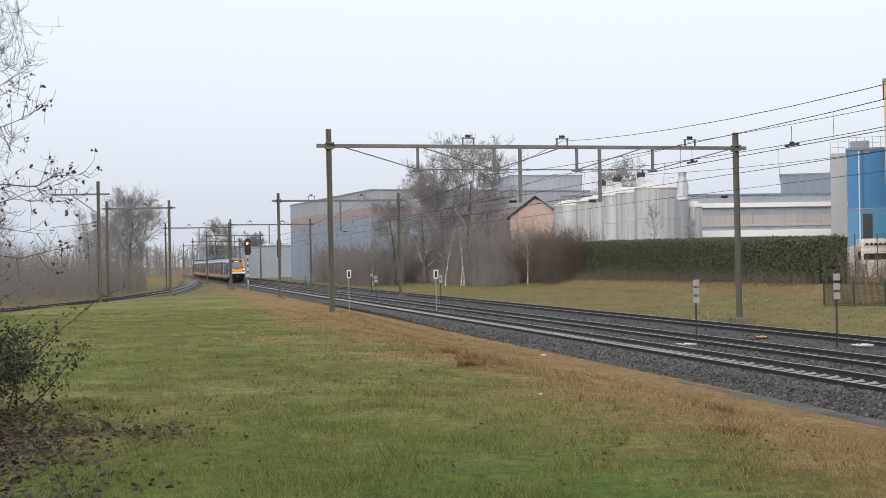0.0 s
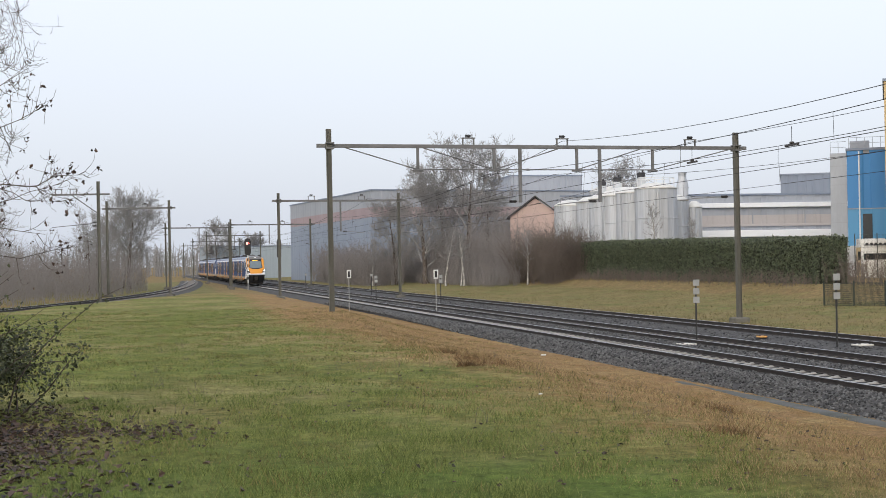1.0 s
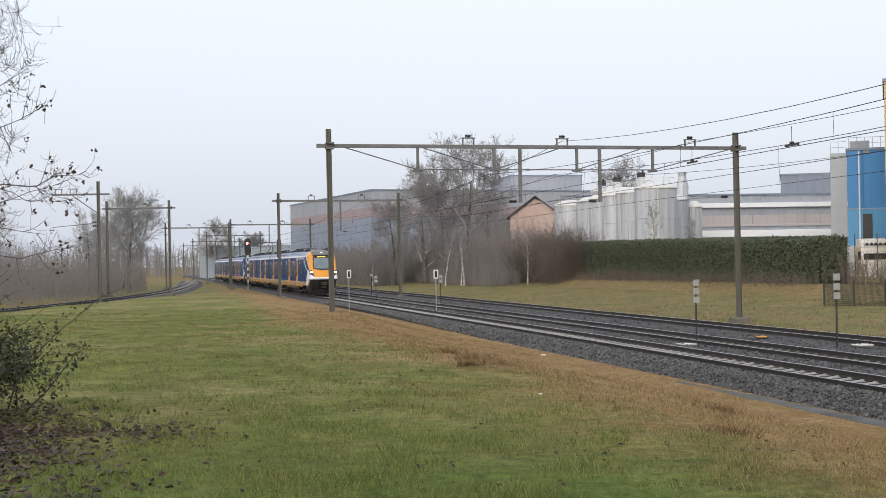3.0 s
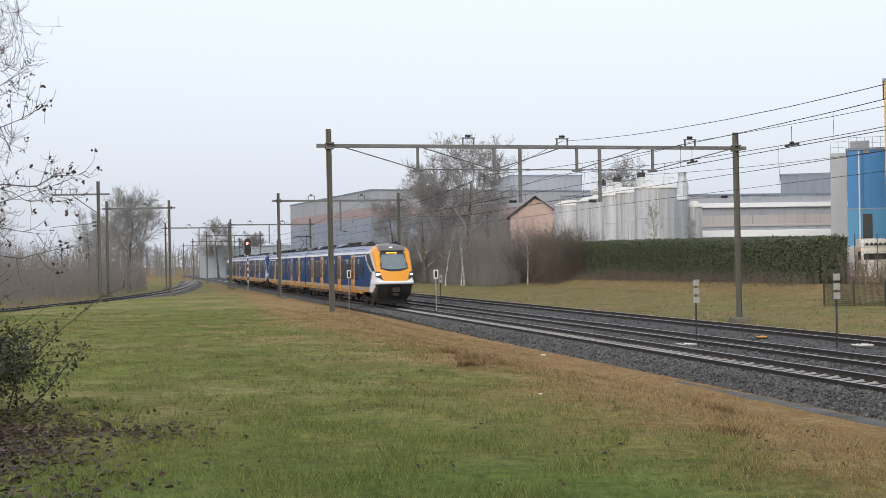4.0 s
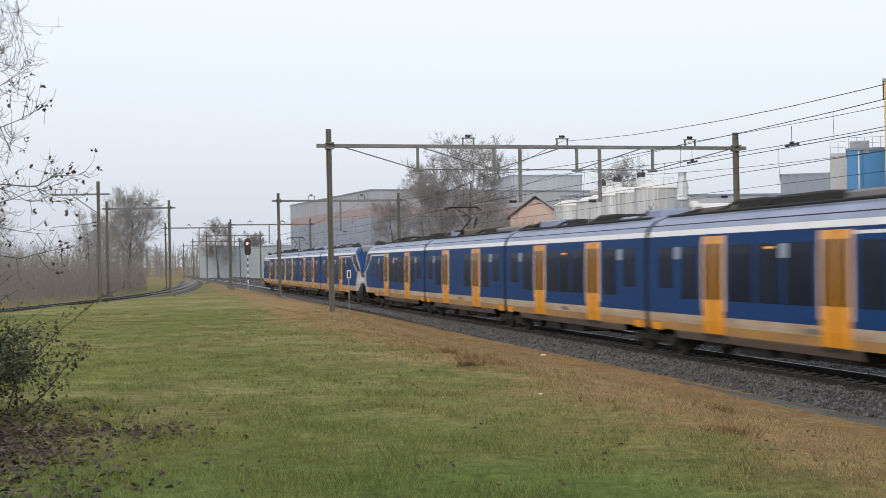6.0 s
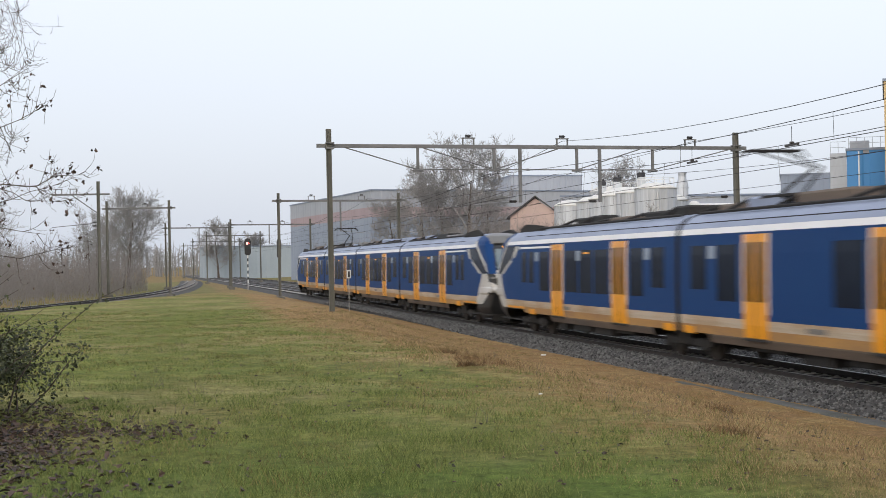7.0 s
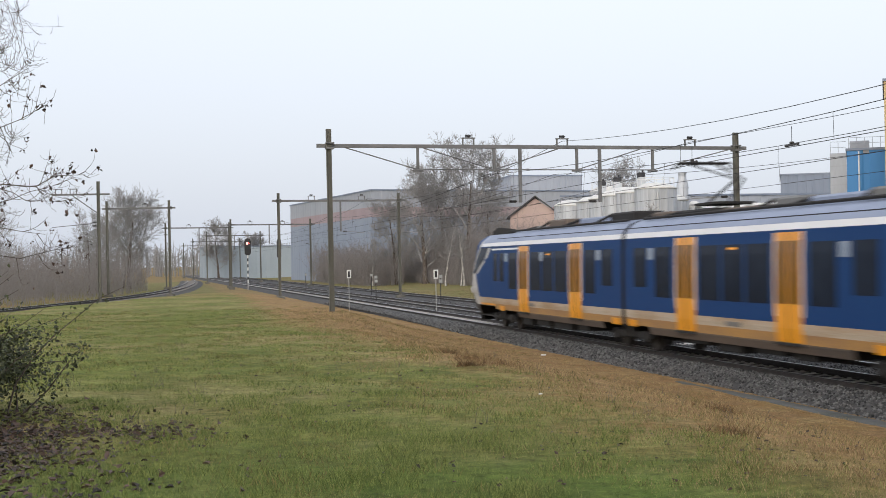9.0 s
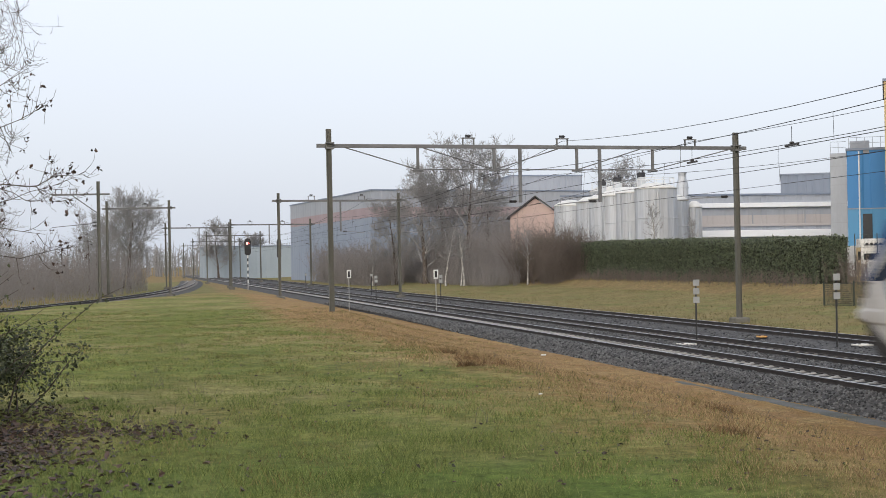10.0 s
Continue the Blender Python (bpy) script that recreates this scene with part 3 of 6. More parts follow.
def panel(y0, y1, z0, z1, proud, sgn, thick=0.03):
    """A slightly proud panel that follows the carriage side."""
    bm = bmesh.new()
    zs = sorted({z0, z1, *[z for _, z in HALF if z0 < z < z1]})
    outer = [[bm.verts.new((sgn * (half_width(z) + proud), y, z)) for y in (y0, y1)] for z in zs]
    inner = [[bm.verts.new((sgn * (half_width(z) + proud - thick), y, z)) for y in (y0, y1)] for z in zs]
    for a, b in zip(outer, outer[1:]):
        bm.faces.new((a[0], a[1], b[1], b[0]))
    for k in (0, 1):
        bm.faces.new([r[k] for r in outer] + [r[k] for r in inner[::-1]])
    bm.faces.new((outer[0][0], outer[0][1], inner[0][1], inner[0][0]))
    bm.faces.new((outer[-1][0], outer[-1][1], inner[-1][1], inner[-1][0]))
    return bm


def nose_front(z):
    """How far back from the tip the front lies at a height."""
    pts = ((0.3, 1.1), (1.0, 0.5), (1.5, 0.16), (1.6, 0.02), (1.7, 0.0), (1.78, 0.1), (2.3, 0.25), (2.45, 0.3), (3.8, 1.3), (3.95, 1.4), (4.2, 1.85), (4.4, 2.9))
    for (a, ya), (b, yb) in zip(pts, pts[1:]):
        if a <= z <= b:
            return ya + (yb - ya) * (z - a) / (b - a)
    return pts[0][1] if z < pts[0][0] else pts[-1][1]


def nose_kind(q, y, z, x):
    """Which skin part of the cab covers a spot: x across, y back from the tip, q back from the front edge, z up."""
    ax = abs(x)
    if q <= 0.42:
        # The coupler opening is flush skin, coloured black for the shade inside it.
        if z < 1.56:
            return "coupler_shade" if ax < 0.46 and 0.7 < z < 1.48 else "lower_fairing"
        if z < 1.78:
            return "chin_band"
        if z < 2.42:
            if ax < 0.84 + 0.36 * (z - 1.82):
                return "yellow_nose"
            return "headlamp_recess" if z > 1.82 + (ax - 0.86) * 0.55 else "chin_band"
        wide = 0.86 + 0.12 * (3.82 - z) / 1.4
        if z < 3.82 and ax < wide:
            if z < 2.42 + 0.16 * (ax / 0.9) ** 2:
                return "yellow_nose"
            if z < 2.58 + 0.1 * ax ** 2 or z > 3.62 - 0.06 * ax ** 2 or ax > wide - 0.07:
                return "dash_shade"
            return "windscreen"
        if z < 3.82:
            return "pillar"
        return "grey_hood" if ax < 0.95 else "pillar"
    if z < 1.0:
        return "lower_fairing"
    if z < 1.67 and y < 0.33 + (1.67 - z) * 1.9:
        return "lower_fairing"
    if 3.68 < z <= 3.85 and y > 0.7 + (z - 2.4) * 1.4:
        return "white_stripe"
    if z > 3.85:
        edge = 0.4 + (z - 2.4) * 1.4
        if y < edge and z < 4.26:
            return "pillar"
        if y < edge + 0.3 and z < 4.0:
            return "white_flank"
        return "grey_hood" if y < 2.3 and z > 4.0 else "silver_roof"
    if z < 2.42:
        if 2.2 < z < 2.4 and y < 0.5 + 1.6 * (z - 2.2):
            return "headlamp_recess"
        if y < 1.55 + max(0.0, 2.29 - z) * 0.75:
            return "white_flank"
        if z < 1.34:
            return "lower_band" if z > 1.08 else "yellow_sill"
        return "blue_flank"
    edge = 0.4 + (z - 2.4) * 1.4
    if y < edge:
        return "pillar"
    if y < edge + 0.3:
        return "white_flank"
    if z < 3.64:
        left = 1.5 + (z - 2.43) * 2.55 if z < 3.16 else 3.36 + (z - 3.16) * 1.04
        if y < left:
            return "cab_side_window"
        if y < left + (0.12 if 3.0 < z < 3.14 else 0.42):
            return "white_flank"
    return "blue_flank"


NOSE_MATS = {"lower_fairing": M_FAIRING, "coupler_shade": M_UNDER, "chin_band": M_STRIPE, "yellow_nose": M_YELLOW, "headlamp_recess": M_BLACK, "windscreen": M_SCREEN,
             "pillar": M_YELLOW, "yellow_sill": M_YELLOW, "grey_hood": M_GREYNOSE, "white_flank": M_STRIPE, "blue_flank": M_BLUE, "lower_band": M_CREAM,
             "silver_roof": M_SILVER, "dash_shade": M_FRIT, "white_stripe": M_STRIPE, "cab_side_window": M_GLASS}


def build_nose(car, flip, y_of, yellow):
    """The driver's cab: one lofted skin, divided into its panels."""
    zs = [0.3 + 0.03 * i for i in range(136)] + [4.38]
    grid = []
    for z in zs:
        yf = nose_front(z)
        full = half_width(z)
        corner = min(full, min(1.25, 0.92 + 0.6 * (z - 0.3)) if z < 1.5 else (1.33 if z < 1.78 else 1.29)) if z < 3.8 else full * 0.93
        row = []
        for i in range(-100, 101):
            k = abs(i) / 100
            sg = 1 if i >= 0 else -1
            if k <= 0.22:
                t = k / 0.22
                x, q = (corner - 0.12) * t, 0.10 * t * t
            elif k <= 0.32:
                t = (k - 0.22) / 0.1
                x, q = corner - 0.12 + 0.12 * t, 0.10 + 0.32 * t * t
            else:
                t = (k - 0.32) / 0.68
                e = 1 - (1 - min(1, t * 2.2)) ** 2
                q = 0.42 + (CAB - yf - 0.42) * t
                x = corner + (full - corner) * e
            row.append((sg * x, yf + q, z, q))
        grid.append(row)
    sets = {}
    for a, b in zip(grid, grid[1:]):
        for i in range(len(a) - 1):
            c = [a[i], a[i + 1], b[i + 1], b[i]]
            mx, my, mz, mq = (sum(p[k] for p in c) / 4 for k in range(4))
            if mz < 0.95 and my > 2.3:
                continue
            kind = nose_kind(mq, my, mz, mx)
            sets.setdefault((kind, mx > 0 and kind not in ("lower_fairing", "chin_band", "coupler_shade", "dash_shade", "windscreen", "grey_hood", "silver_roof", "yellow_nose")), []).append(c)
    labels = {"windscreen": "sloping tinted windscreen", "grey_hood": "dark grey hood over the windscreen",
              "pillar": "broad coloured pillars beside the windscreen", "lower_fairing": "black lower fairing", "chin_band": "white chin band"}
    for (kind, _), quads in sets.items():
        bm = bmesh.new()
        seen = {}
        off = -0.03 if kind in ("windscreen", "headlamp_recess", "cab_side_window") else 0.0
        for q in quads:
            vs = []
            for p in q:
                key = (round(p[0], 4), round(p[1], 4), round(p[2], 4))
                if key not in seen:
                    seen[key] = bm.verts.new((p[0] * (1 + off * 0.3), y_of(p[1] - off * 0.4), p[2]))
                vs.append(seen[key])
            if len(set(vs)) == 4:
                bm.faces.new(vs)
        mat = M_BLUE if not yellow and kind in ("pillar", "yellow_nose") else NOSE_MATS[kind]
        if not yellow and kind in ("yellow_nose", "chin_band", "white_flank"):
            mat = M_DUSTYWHITE
        part(kind if kind != "yellow_nose" else "nose_panel", bm, mat, car, labels.get(kind, ""), True)
    # closing floor, coupler, lamps, display
    bm = boxed(-1.2, 1.2, min(y_of(0.9), y_of(CAB)), max(y_of(0.9), y_of(CAB)), 0.46, 0.52)
    part("cab_floor", bm, M_UNDER, car)
    cp = bmesh.new()
    box(cp, -0.26, 0.26, min(y_of(-0.12), y_of(0.5)), max(y_of(-0.12), y_of(0.5)), 1.0, 1.32, bevel=0.03)
    box(cp, -0.2, 0.2, min(y_of(0.0), y_of(1.5)), max(y_of(0.0), y_of(1.5)), 0.75, 0.95, bevel=0.03)
    part("coupler", cp, M_WHEEL, car, "grey automatic coupler")
    plough = bmesh.new()
    box(plough, -1.0, 1.0, min(y_of(1.0), y_of(1.1)), max(y_of(1.0), y_of(1.1)), 0.2, 0.5, bevel=0.02)
    part("obstacle_deflector", plough, M_UNDER, car)
    for sg in (-1, 1):
        lm = bmesh.new()
        yf = nose_front(2.22)
        cols = [(1.06, 0.06), (1.15, 0.08), (1.21, 0.17), (1.24, 0.25)]
        lo = [lm.verts.new((sg * x, y_of(yf + q - 0.05), 2.17 + 0.1 * (x - 0.99))) for x, q in cols]
        hi = [lm.verts.new((sg * x, y_of(yf + q - 0.02), 2.29)) for x, q in cols]
        for k in range(3):
            lm.faces.new((lo[k], lo[k + 1], hi[k + 1], hi[k]))
        part("headlamp", lm, M_LAMP if yellow else M_GREYNOSE, car, "lit white headlamp" if yellow else "unlit headlamp")
    dm = bmesh.new()
    y = nose_front(3.68)
    box(dm, -0.42, 0.3, min(y_of(y - 0.0), y_of(y + 0.06)), max(y_of(y - 0.0), y_of(y + 0.06)), 3.6, 3.74)
    part("destination_display", dm, M_DISPLAY, car, "amber destination display")
    tl = bmesh.new()
    y = nose_front(4.08)
    box(tl, -0.1, 0.1, min(y_of(y - 0.03), y_of(y + 0.1)), max(y_of(y - 0.03), y_of(y + 0.1)), 4.04, 4.13)
    part("upper_headlamp", tl, M_LAMPDIM if yellow else M_GREYNOSE, car)
    ledge = bmesh.new()
    y = nose_front(3.84)
    box(ledge, -0.82, 0.82, min(y_of(y - 0.05), y_of(y + 0.1)), max(y_of(y - 0.05), y_of(y + 0.1)), 3.8, 3.88, bevel=0.01)
    part("windscreen_ledge", ledge, M_BLACK, car)


def build_bogie(car, y, long=2.5):
    fr = bmesh.new()
    for sg in (-1, 1):
        box(fr, sg * 1.05 - 0.09, sg * 1.05 + 0.09, y - long / 2 - 0.35, y + long / 2 + 0.35, 0.38, 0.62, bevel=0.04)
        for k in (-1, 1):
            box(fr, sg * 1.12 - 0.1, sg * 1.12 + 0.1, y + k * long / 2 - 0.2, y + k * long / 2 + 0.2, 0.28, 0.66, bevel=0.05)
        tube(fr, (sg * 1.15, y - 0.25, 0.45), (sg * 1.15, y - 0.25, 0.85), 0.14, sides=8)
        tube(fr, (sg * 1.15, y + 0.25, 0.45), (sg * 1.15, y + 0.25, 0.85), 0.14, sides=8)
    box(fr, -1.0, 1.0, y - 0.3, y + 0.3, 0.35, 0.6)
    bogie = part("bogie", fr, M_UNDER, car, "black bogie frame with springs")
    for k in (-1, 1):
        wb = bmesh.new()
        for sg in (-1, 1):
            tube(wb, (sg * 0.69, y + k * long / 2, 0.42), (sg * 0.82, y + k * long / 2, 0.42), 0.42, sides=20)
            tube(wb, (sg * 0.66, y + k * long / 2, 0.42), (sg * 0.69, y + k * long / 2, 0.42), 0.45, sides=20)
        tube(wb, (-0.8, y + k * long / 2, 0.42), (0.8, y + k * long / 2, 0.42), 0.08, sides=8)
        part("wheelset", wb, M_WHEEL, bogie)


def build_pantograph(car, y, up):
    pm = bmesh.new()
    z0 = 4.6
    box(pm, -0.6, 0.6, y - 0.9, y + 0.9, z0, z0 + 0.07)
    knee, top = ((0, y - 1.15, 5.3), (0, y + 1.3, 5.9)) if up else ((0, y + 1.4, z0 + 0.2), (0, y - 0.4, z0 + 0.28))
    for sg in (-1, 1):
        tube(pm, (sg * 0.35, y + 0.5, z0), (sg * 0.12, knee[1], knee[2]), 0.04)
        tube(pm, (sg * 0.12, knee[1], knee[2]), (sg * 0.42, top[1], top[2]), 0.03)
        tube(pm, (-0.8, top[1] + sg * 0.2, top[2] + 0.05), (0.8, top[1] + sg * 0.2, top[2] + 0.05), 0.035)
        tube(pm, (sg * 0.8, top[1] - 0.2, top[2] + 0.05), (sg * 0.98, top[1] - 0.2, top[2] - 0.14), 0.025)
        tube(pm, (sg * 0.8, top[1] + 0.2, top[2] + 0.05), (sg * 0.98, top[1] + 0.2, top[2] - 0.14), 0.025)
        for k in (-0.7, 0.7):
            tube(pm, (sg * 0.5, y + k, 4.3), (sg * 0.5, y + k, z0), 0.06)
    part("pantograph", pm, M_UNDER, car, "black pantograph raised to the wire" if up else "black folded pantograph")


def build_car(unit, i, yellow):
    y0, y1 = CARS[i]
    first, last = i == 0, i == len(CARS) - 1
    flip = last
    car = new("carriage")
    car.parent = unit
    tagged(car, "blue and yellow carriage with silver roof")
    a = y0 + (CAB if first else 0.16)
    b = y1 - (CAB if last else 0.16)
    for sg in (-1, 1):
        part("white_band", strip(a, b, 1.08, 1.34, 0, 0, (sg,)), M_CREAM, car, "cream white band stained with dust")
        part("yellow_band", strip(a, b, 0.84, 1.08, 0, 0, (sg,)), M_YELLOWDIRT, car, "yellow band browned with brake dust")
        part("sill", strip(a + (3.4 if first else 1.9), b - (3.4 if last else 1.9), 0.6, 0.84, 0, 0, (sg,)), M_SILLGREY, car, "grey-brown dusty sill")
        part("side_wall", strip(a, b, 1.34, 3.68, 0, 0, (sg,)), M_BLUE, car, "blue side wall")
        part("white_stripe", strip(a, b, 3.68, 3.85, 0, 0, (sg,)), M_STRIPE, car)
        part("roof_seam", boxed(sg * 1.232 - 0.02, sg * 1.232 + 0.02, a, b, 4.0, 4.035), M_UNDER, car)
    part("roof", strip(a, b, 3.85, 4.4, 0), M_SILVER, car, "silver-grey curved roof", True)
    for yy, is_nose in ((a, first), (b, last)):
        if not is_nose:
            ends = bmesh.new()
            ends.faces.new([ends.verts.new((x, yy, z)) for x, z in HALF] + [ends.verts.new((-x, yy, z)) for x, z in HALF[-2::-1]])
            part("end_wall", ends, M_UNDER, car)
    part("floor_pan", boxed(-1.27, 1.27, a, b, 0.88, 0.92), M_UNDER, car)
    if not last:
        part("gangway_bellows", strip(y1 - 0.17, y1 + 0.17, 0.7, 4.3, 0, 0.09), M_UNDER, car, "black gangway bellows")
    # equipment under the floor
    yy = a + 4.0
    while yy < b - 4.2:
        ln = random.uniform(0.8, 2.2)
        eq = box(bmesh.new(), -1.15, 1.15, yy, min(yy + ln, b - 2.6), 0.3 + random.uniform(0, 0.2), 0.88, bevel=0.02)
        part("underfloor_case", eq, M_UNDER, car)
        yy += ln + random.uniform(0.2, 0.9)
    # doors and windows
    mid = (y0 + y1) / 2
    if first:
        doors = (9.4, 15.95)
        small = [(4.75, 5.45), (5.75, 6.45), (7.2, 8.4), (16.95, 18.1), (18.75, 19.8)]
    elif last:
        doors = (y1 - 15.95, y1 - 9.4)
        small = [(y1 - q, y1 - p) for p, q in ((4.75, 5.45), (5.75, 6.45), (7.2, 8.4), (16.95, 18.1), (18.75, 19.8))]
    else:
        doors = (mid - 3.1, mid + 3.1)
        small = [(mid - q, mid - p) for p, q in ((4.15, 5.4), (6.1, 7.15))] + [(mid + p, mid + q) for p, q in ((4.15, 5.4), (6.1, 7.15))]
    big = (doors[0] + 0.95, doors[1] - 0.95)
    for sg in (-1, 1):
        for d in doors:
            dr = part("door", panel(d - 0.66, d + 0.66, 0.86, 3.62, 0.018, sg), M_YELLOW, car, "bright yellow double door")
            for k in (-1, 1):
                part("pane", panel(d + k * 0.33 - 0.26, d + k * 0.33 + 0.26, 1.82, 3.4, 0.024, sg, 0.012), M_DOORGLASS, dr)
            part("gasket", panel(d - 0.012, d + 0.012, 0.88, 3.6, 0.027, sg, 0.012), M_BLACK, dr)
            part("step_edge", boxed(min(sg * 1.3, sg * 1.44), max(sg * 1.3, sg * 1.44), d - 0.66, d + 0.66, 0.78, 0.84), M_UNDER, dr)
            for k in (-1, 1):
                part("door_surround", panel(d + k * 0.71 - 0.03, d + k * 0.71 + 0.03, 1.5, 3.62, 0.008, sg, 0.02), M_STRIPE, dr)
        w = (big[1] - big[0]) / 3
        for k in range(1 if i == 2 and yellow else 3):
            wn_ = part("window", panel(big[0] + k * w + (0.09 if k else 0.0), big[0] + (k + 1) * w - (0.09 if k < 2 else 0.0), 1.8, 3.36, 0.006, sg, 0.02), M_GLASS, car, "dark tinted window")
            if k == 1:
                part("side_display", panel(big[0] + k * w + 0.5, big[0] + k * w + 0.95, 3.22, 3.28, 0.011, sg, 0.01), M_SIDEDISPLAY, wn_)
        for k, (lo, hi) in enumerate(small):
            low = 2.1 if hi - lo < 1.1 else 1.8
            part("window", panel(lo, hi, low, 3.36, 0.006, sg, 0.02), M_GLASS, car, "dark tinted window")
        if first:
            spots = (6.82, big[0] + w * 0.98, 18.42)
        elif last:
            spots = (y1 - 6.82, big[1] - w * 0.98, y1 - 18.42)
        else:
            spots = (mid - 5.75, mid + 5.75)
        for yv in spots:
            part("notice", panel(yv - 0.2, yv + 0.2, 2.98, 3.34, 0.014, sg, 0.01), M_NOTICE, car, "pale notice panel")
        if first or last:
            lo, hi = (4.5, doors[0] - 0.85) if first else (doors[1] + 0.85, y1 - 4.5)
            part("side_stripe", panel(lo, hi, 3.5, 3.58, 0.012, sg, 0.02), M_STRIPE, car)
        part("emblem", panel(mid - 0.45, mid + 0.45, 1.12, 1.25, 0.006, sg, 0.02), M_GREYNOSE, car)
    # roof equipment: cases on low plinths, slanting braces and pipes between them
    yy = a + (3.6 if first else 0.8)
    end = b - (3.6 if last else 0.6)
    while yy < end - 0.9:
        ln = min(random.uniform(1.0, 3.0), end - yy)
        hw, hh = random.uniform(0.35, 0.72), random.uniform(0.04, 0.3)
        rm = box(bmesh.new(), -hw, hw, yy, yy + ln, 4.25, 4.38 + hh, bevel=0.06)
        case = part("roof_case", rm, (M_GREYNOSE, M_UNDER, M_SILVER, M_SILLGREY, M_UNDER)[int(yy * 7) % 5], car)
        gap = random.uniform(0.25, 1.1)
        for sg in (-1, 1):
            part("brace", tubed((sg * hw * 0.9, yy + ln - 0.05, 4.34 + hh), (sg * 0.7, yy + ln + gap, 4.36), 0.05), M_UNDER, case)
        yy += ln + gap
    for sg in (-1, 1):
        part("roof_conduit", tubed((sg * 0.9, a + 0.5, 4.33), (sg * 0.9, b - 0.5, 4.33), 0.045), M_UNDER, car)
    if first or last:
        fl = (lambda y: y) if first else (lambda y: y1 - y)
        fm = bmesh.new()
        for sg in (-1, 1):
            prof = [(3.0, 4.36), (3.9, 4.56), (5.2, 4.5), (6.4, 4.42), (6.5, 4.2), (3.0, 4.2)]
            outer = [fm.verts.new((sg * 0.92, fl(y), z)) for y, z in prof]
            inner = [fm.verts.new((sg * 0.82, fl(y), z)) for y, z in prof]
            fm.faces.new(outer)
            fm.faces.new(inner[::-1])
            for k in range(len(prof)):
                k2 = (k + 1) % len(prof)
                fm.faces.new((outer[k], outer[k2], inner[k2], inner[k]))
        part("roof_fairing", fm, M_UNDER, car, "dark roof fairing behind the cab")
        build_nose(car, last, fl, yellow and first)
        build_bogie(car, fl(5.6), 2.4)
    if not last:
        build_bogie(car, y1, 2.6)
    for yv in ((fl(6.1),) if first or last else ()) + ((y0 + 0.75,) if not first else ()) + ((y1 - 0.75,) if not last else ()):
        for sg in (-1, 1):
            part("bogie_cover", panel(yv - 0.34, yv + 0.34, 0.8, 1.02, 0.03, sg, 0.04), M_YELLOW, car, "bright yellow bogie cover")
    if i == 2:
        build_pantograph(car, y0 + 11.5, True)


def build_train(yellow, label):
    unit = thing("train", pose(0, 0, 0), label, "train", "coupled train units")
    for i in range(4):
        build_car(unit, i, yellow)
    return unit


train = build_train(True, "blue and yellow four-carriage electric train on the track")
train_behind = build_train(False, "second blue electric train unit coupled behind")
# ---- buildings beyond the line ----
M_CLAD_SKY = material("lighter_blue_metal_cladding", (0.09, 0.31, 0.57), (0.105, 0.34, 0.6), 0.5, 0.1, scale=0.15, fine=3, stretch=(1, 1, 0.2))
M_TOWER = material("pale_grey_tower_panels", (0.43, 0.47, 0.53), (0.35, 0.38, 0.43), 0.6, 0.1, scale=0.4, fine=4, stretch=(1, 1, 0.3))
M_CLAD_BLUE = material("blue_metal_cladding", (0.05, 0.225, 0.52), (0.06, 0.25, 0.55), 0.5, 0.1, scale=0.15, fine=3, stretch=(1, 1, 0.2))
M_CLAD_GREY = material("grey_metal_cladding", (0.37, 0.395, 0.44), (0.31, 0.335, 0.375), 0.6, 0.1, scale=0.15, fine=3, stretch=(1, 1, 0.2))
M_CLAD_SLATE = material("slate_blue_cladding", (0.23, 0.275, 0.36), (0.2, 0.24, 0.31), 0.6, 0.1, scale=0.15, fine=3, stretch=(1, 1, 0.2))
M_CLAD_WHITE = material("white_roof_edge", (0.85, 0.87, 0.89), (0.78, 0.8, 0.82), 0.6, scale=0.2, fine=4)
M_CLAD_TAUPE = material("taupe_plaster", (0.46, 0.43, 0.42), (0.41, 0.385, 0.375), 0.8, scale=0.2, fine=4)
# The red, hall blue and shed blue below have distance haze mixed into them.
M_CLAD_RED = material("hazed_red_cladding", (0.38, 0.3, 0.31), (0.32, 0.25, 0.26), 0.7, scale=0.15, fine=3)
M_CLAD_NAVY = material("hazed_blue_hall_cladding", (0.27, 0.315, 0.39), (0.225, 0.27, 0.34), 0.6, scale=0.1, fine=2, stretch=(1, 1, 0.2))
M_CLAD_PALE = material("hazed_pale_blue_cladding", (0.34, 0.4, 0.45), (0.3, 0.355, 0.4), 0.6, scale=0.1, fine=2)
M_SAND = material("sand_yellow_plaster", (0.6, 0.45, 0.24), (0.53, 0.4, 0.22), 0.8, scale=0.2, fine=4)
M_PINK = material("salmon_brick_wall", (0.56, 0.43, 0.38), (0.48, 0.36, 0.32), 0.9, scale=0.5, fine=8, bump=0.2)
M_TILE = material("dark_roof_tiles", (0.09, 0.085, 0.085), (0.06, 0.06, 0.06), 0.85, scale=1, fine=6)
M_SILO = material("streaked_silo_metal", (0.6, 0.63, 0.665), (0.38, 0.395, 0.415), 0.5, 0.1, scale=1.1, fine=7, stretch=(1, 1, 0.06))
M_SILOTOP = material("pale_silo_cap", (0.74, 0.74, 0.72), (0.6, 0.6, 0.58), 0.55, 0.1, scale=0.6, fine=4)
M_DARKSTEEL = material("dark_steel", (0.06, 0.06, 0.065), (0.04, 0.04, 0.045), 0.6, 0.3)
M_PANE = material("dark_window_pane", (0.03, 0.035, 0.04), (0.04, 0.045, 0.05), 0.1)


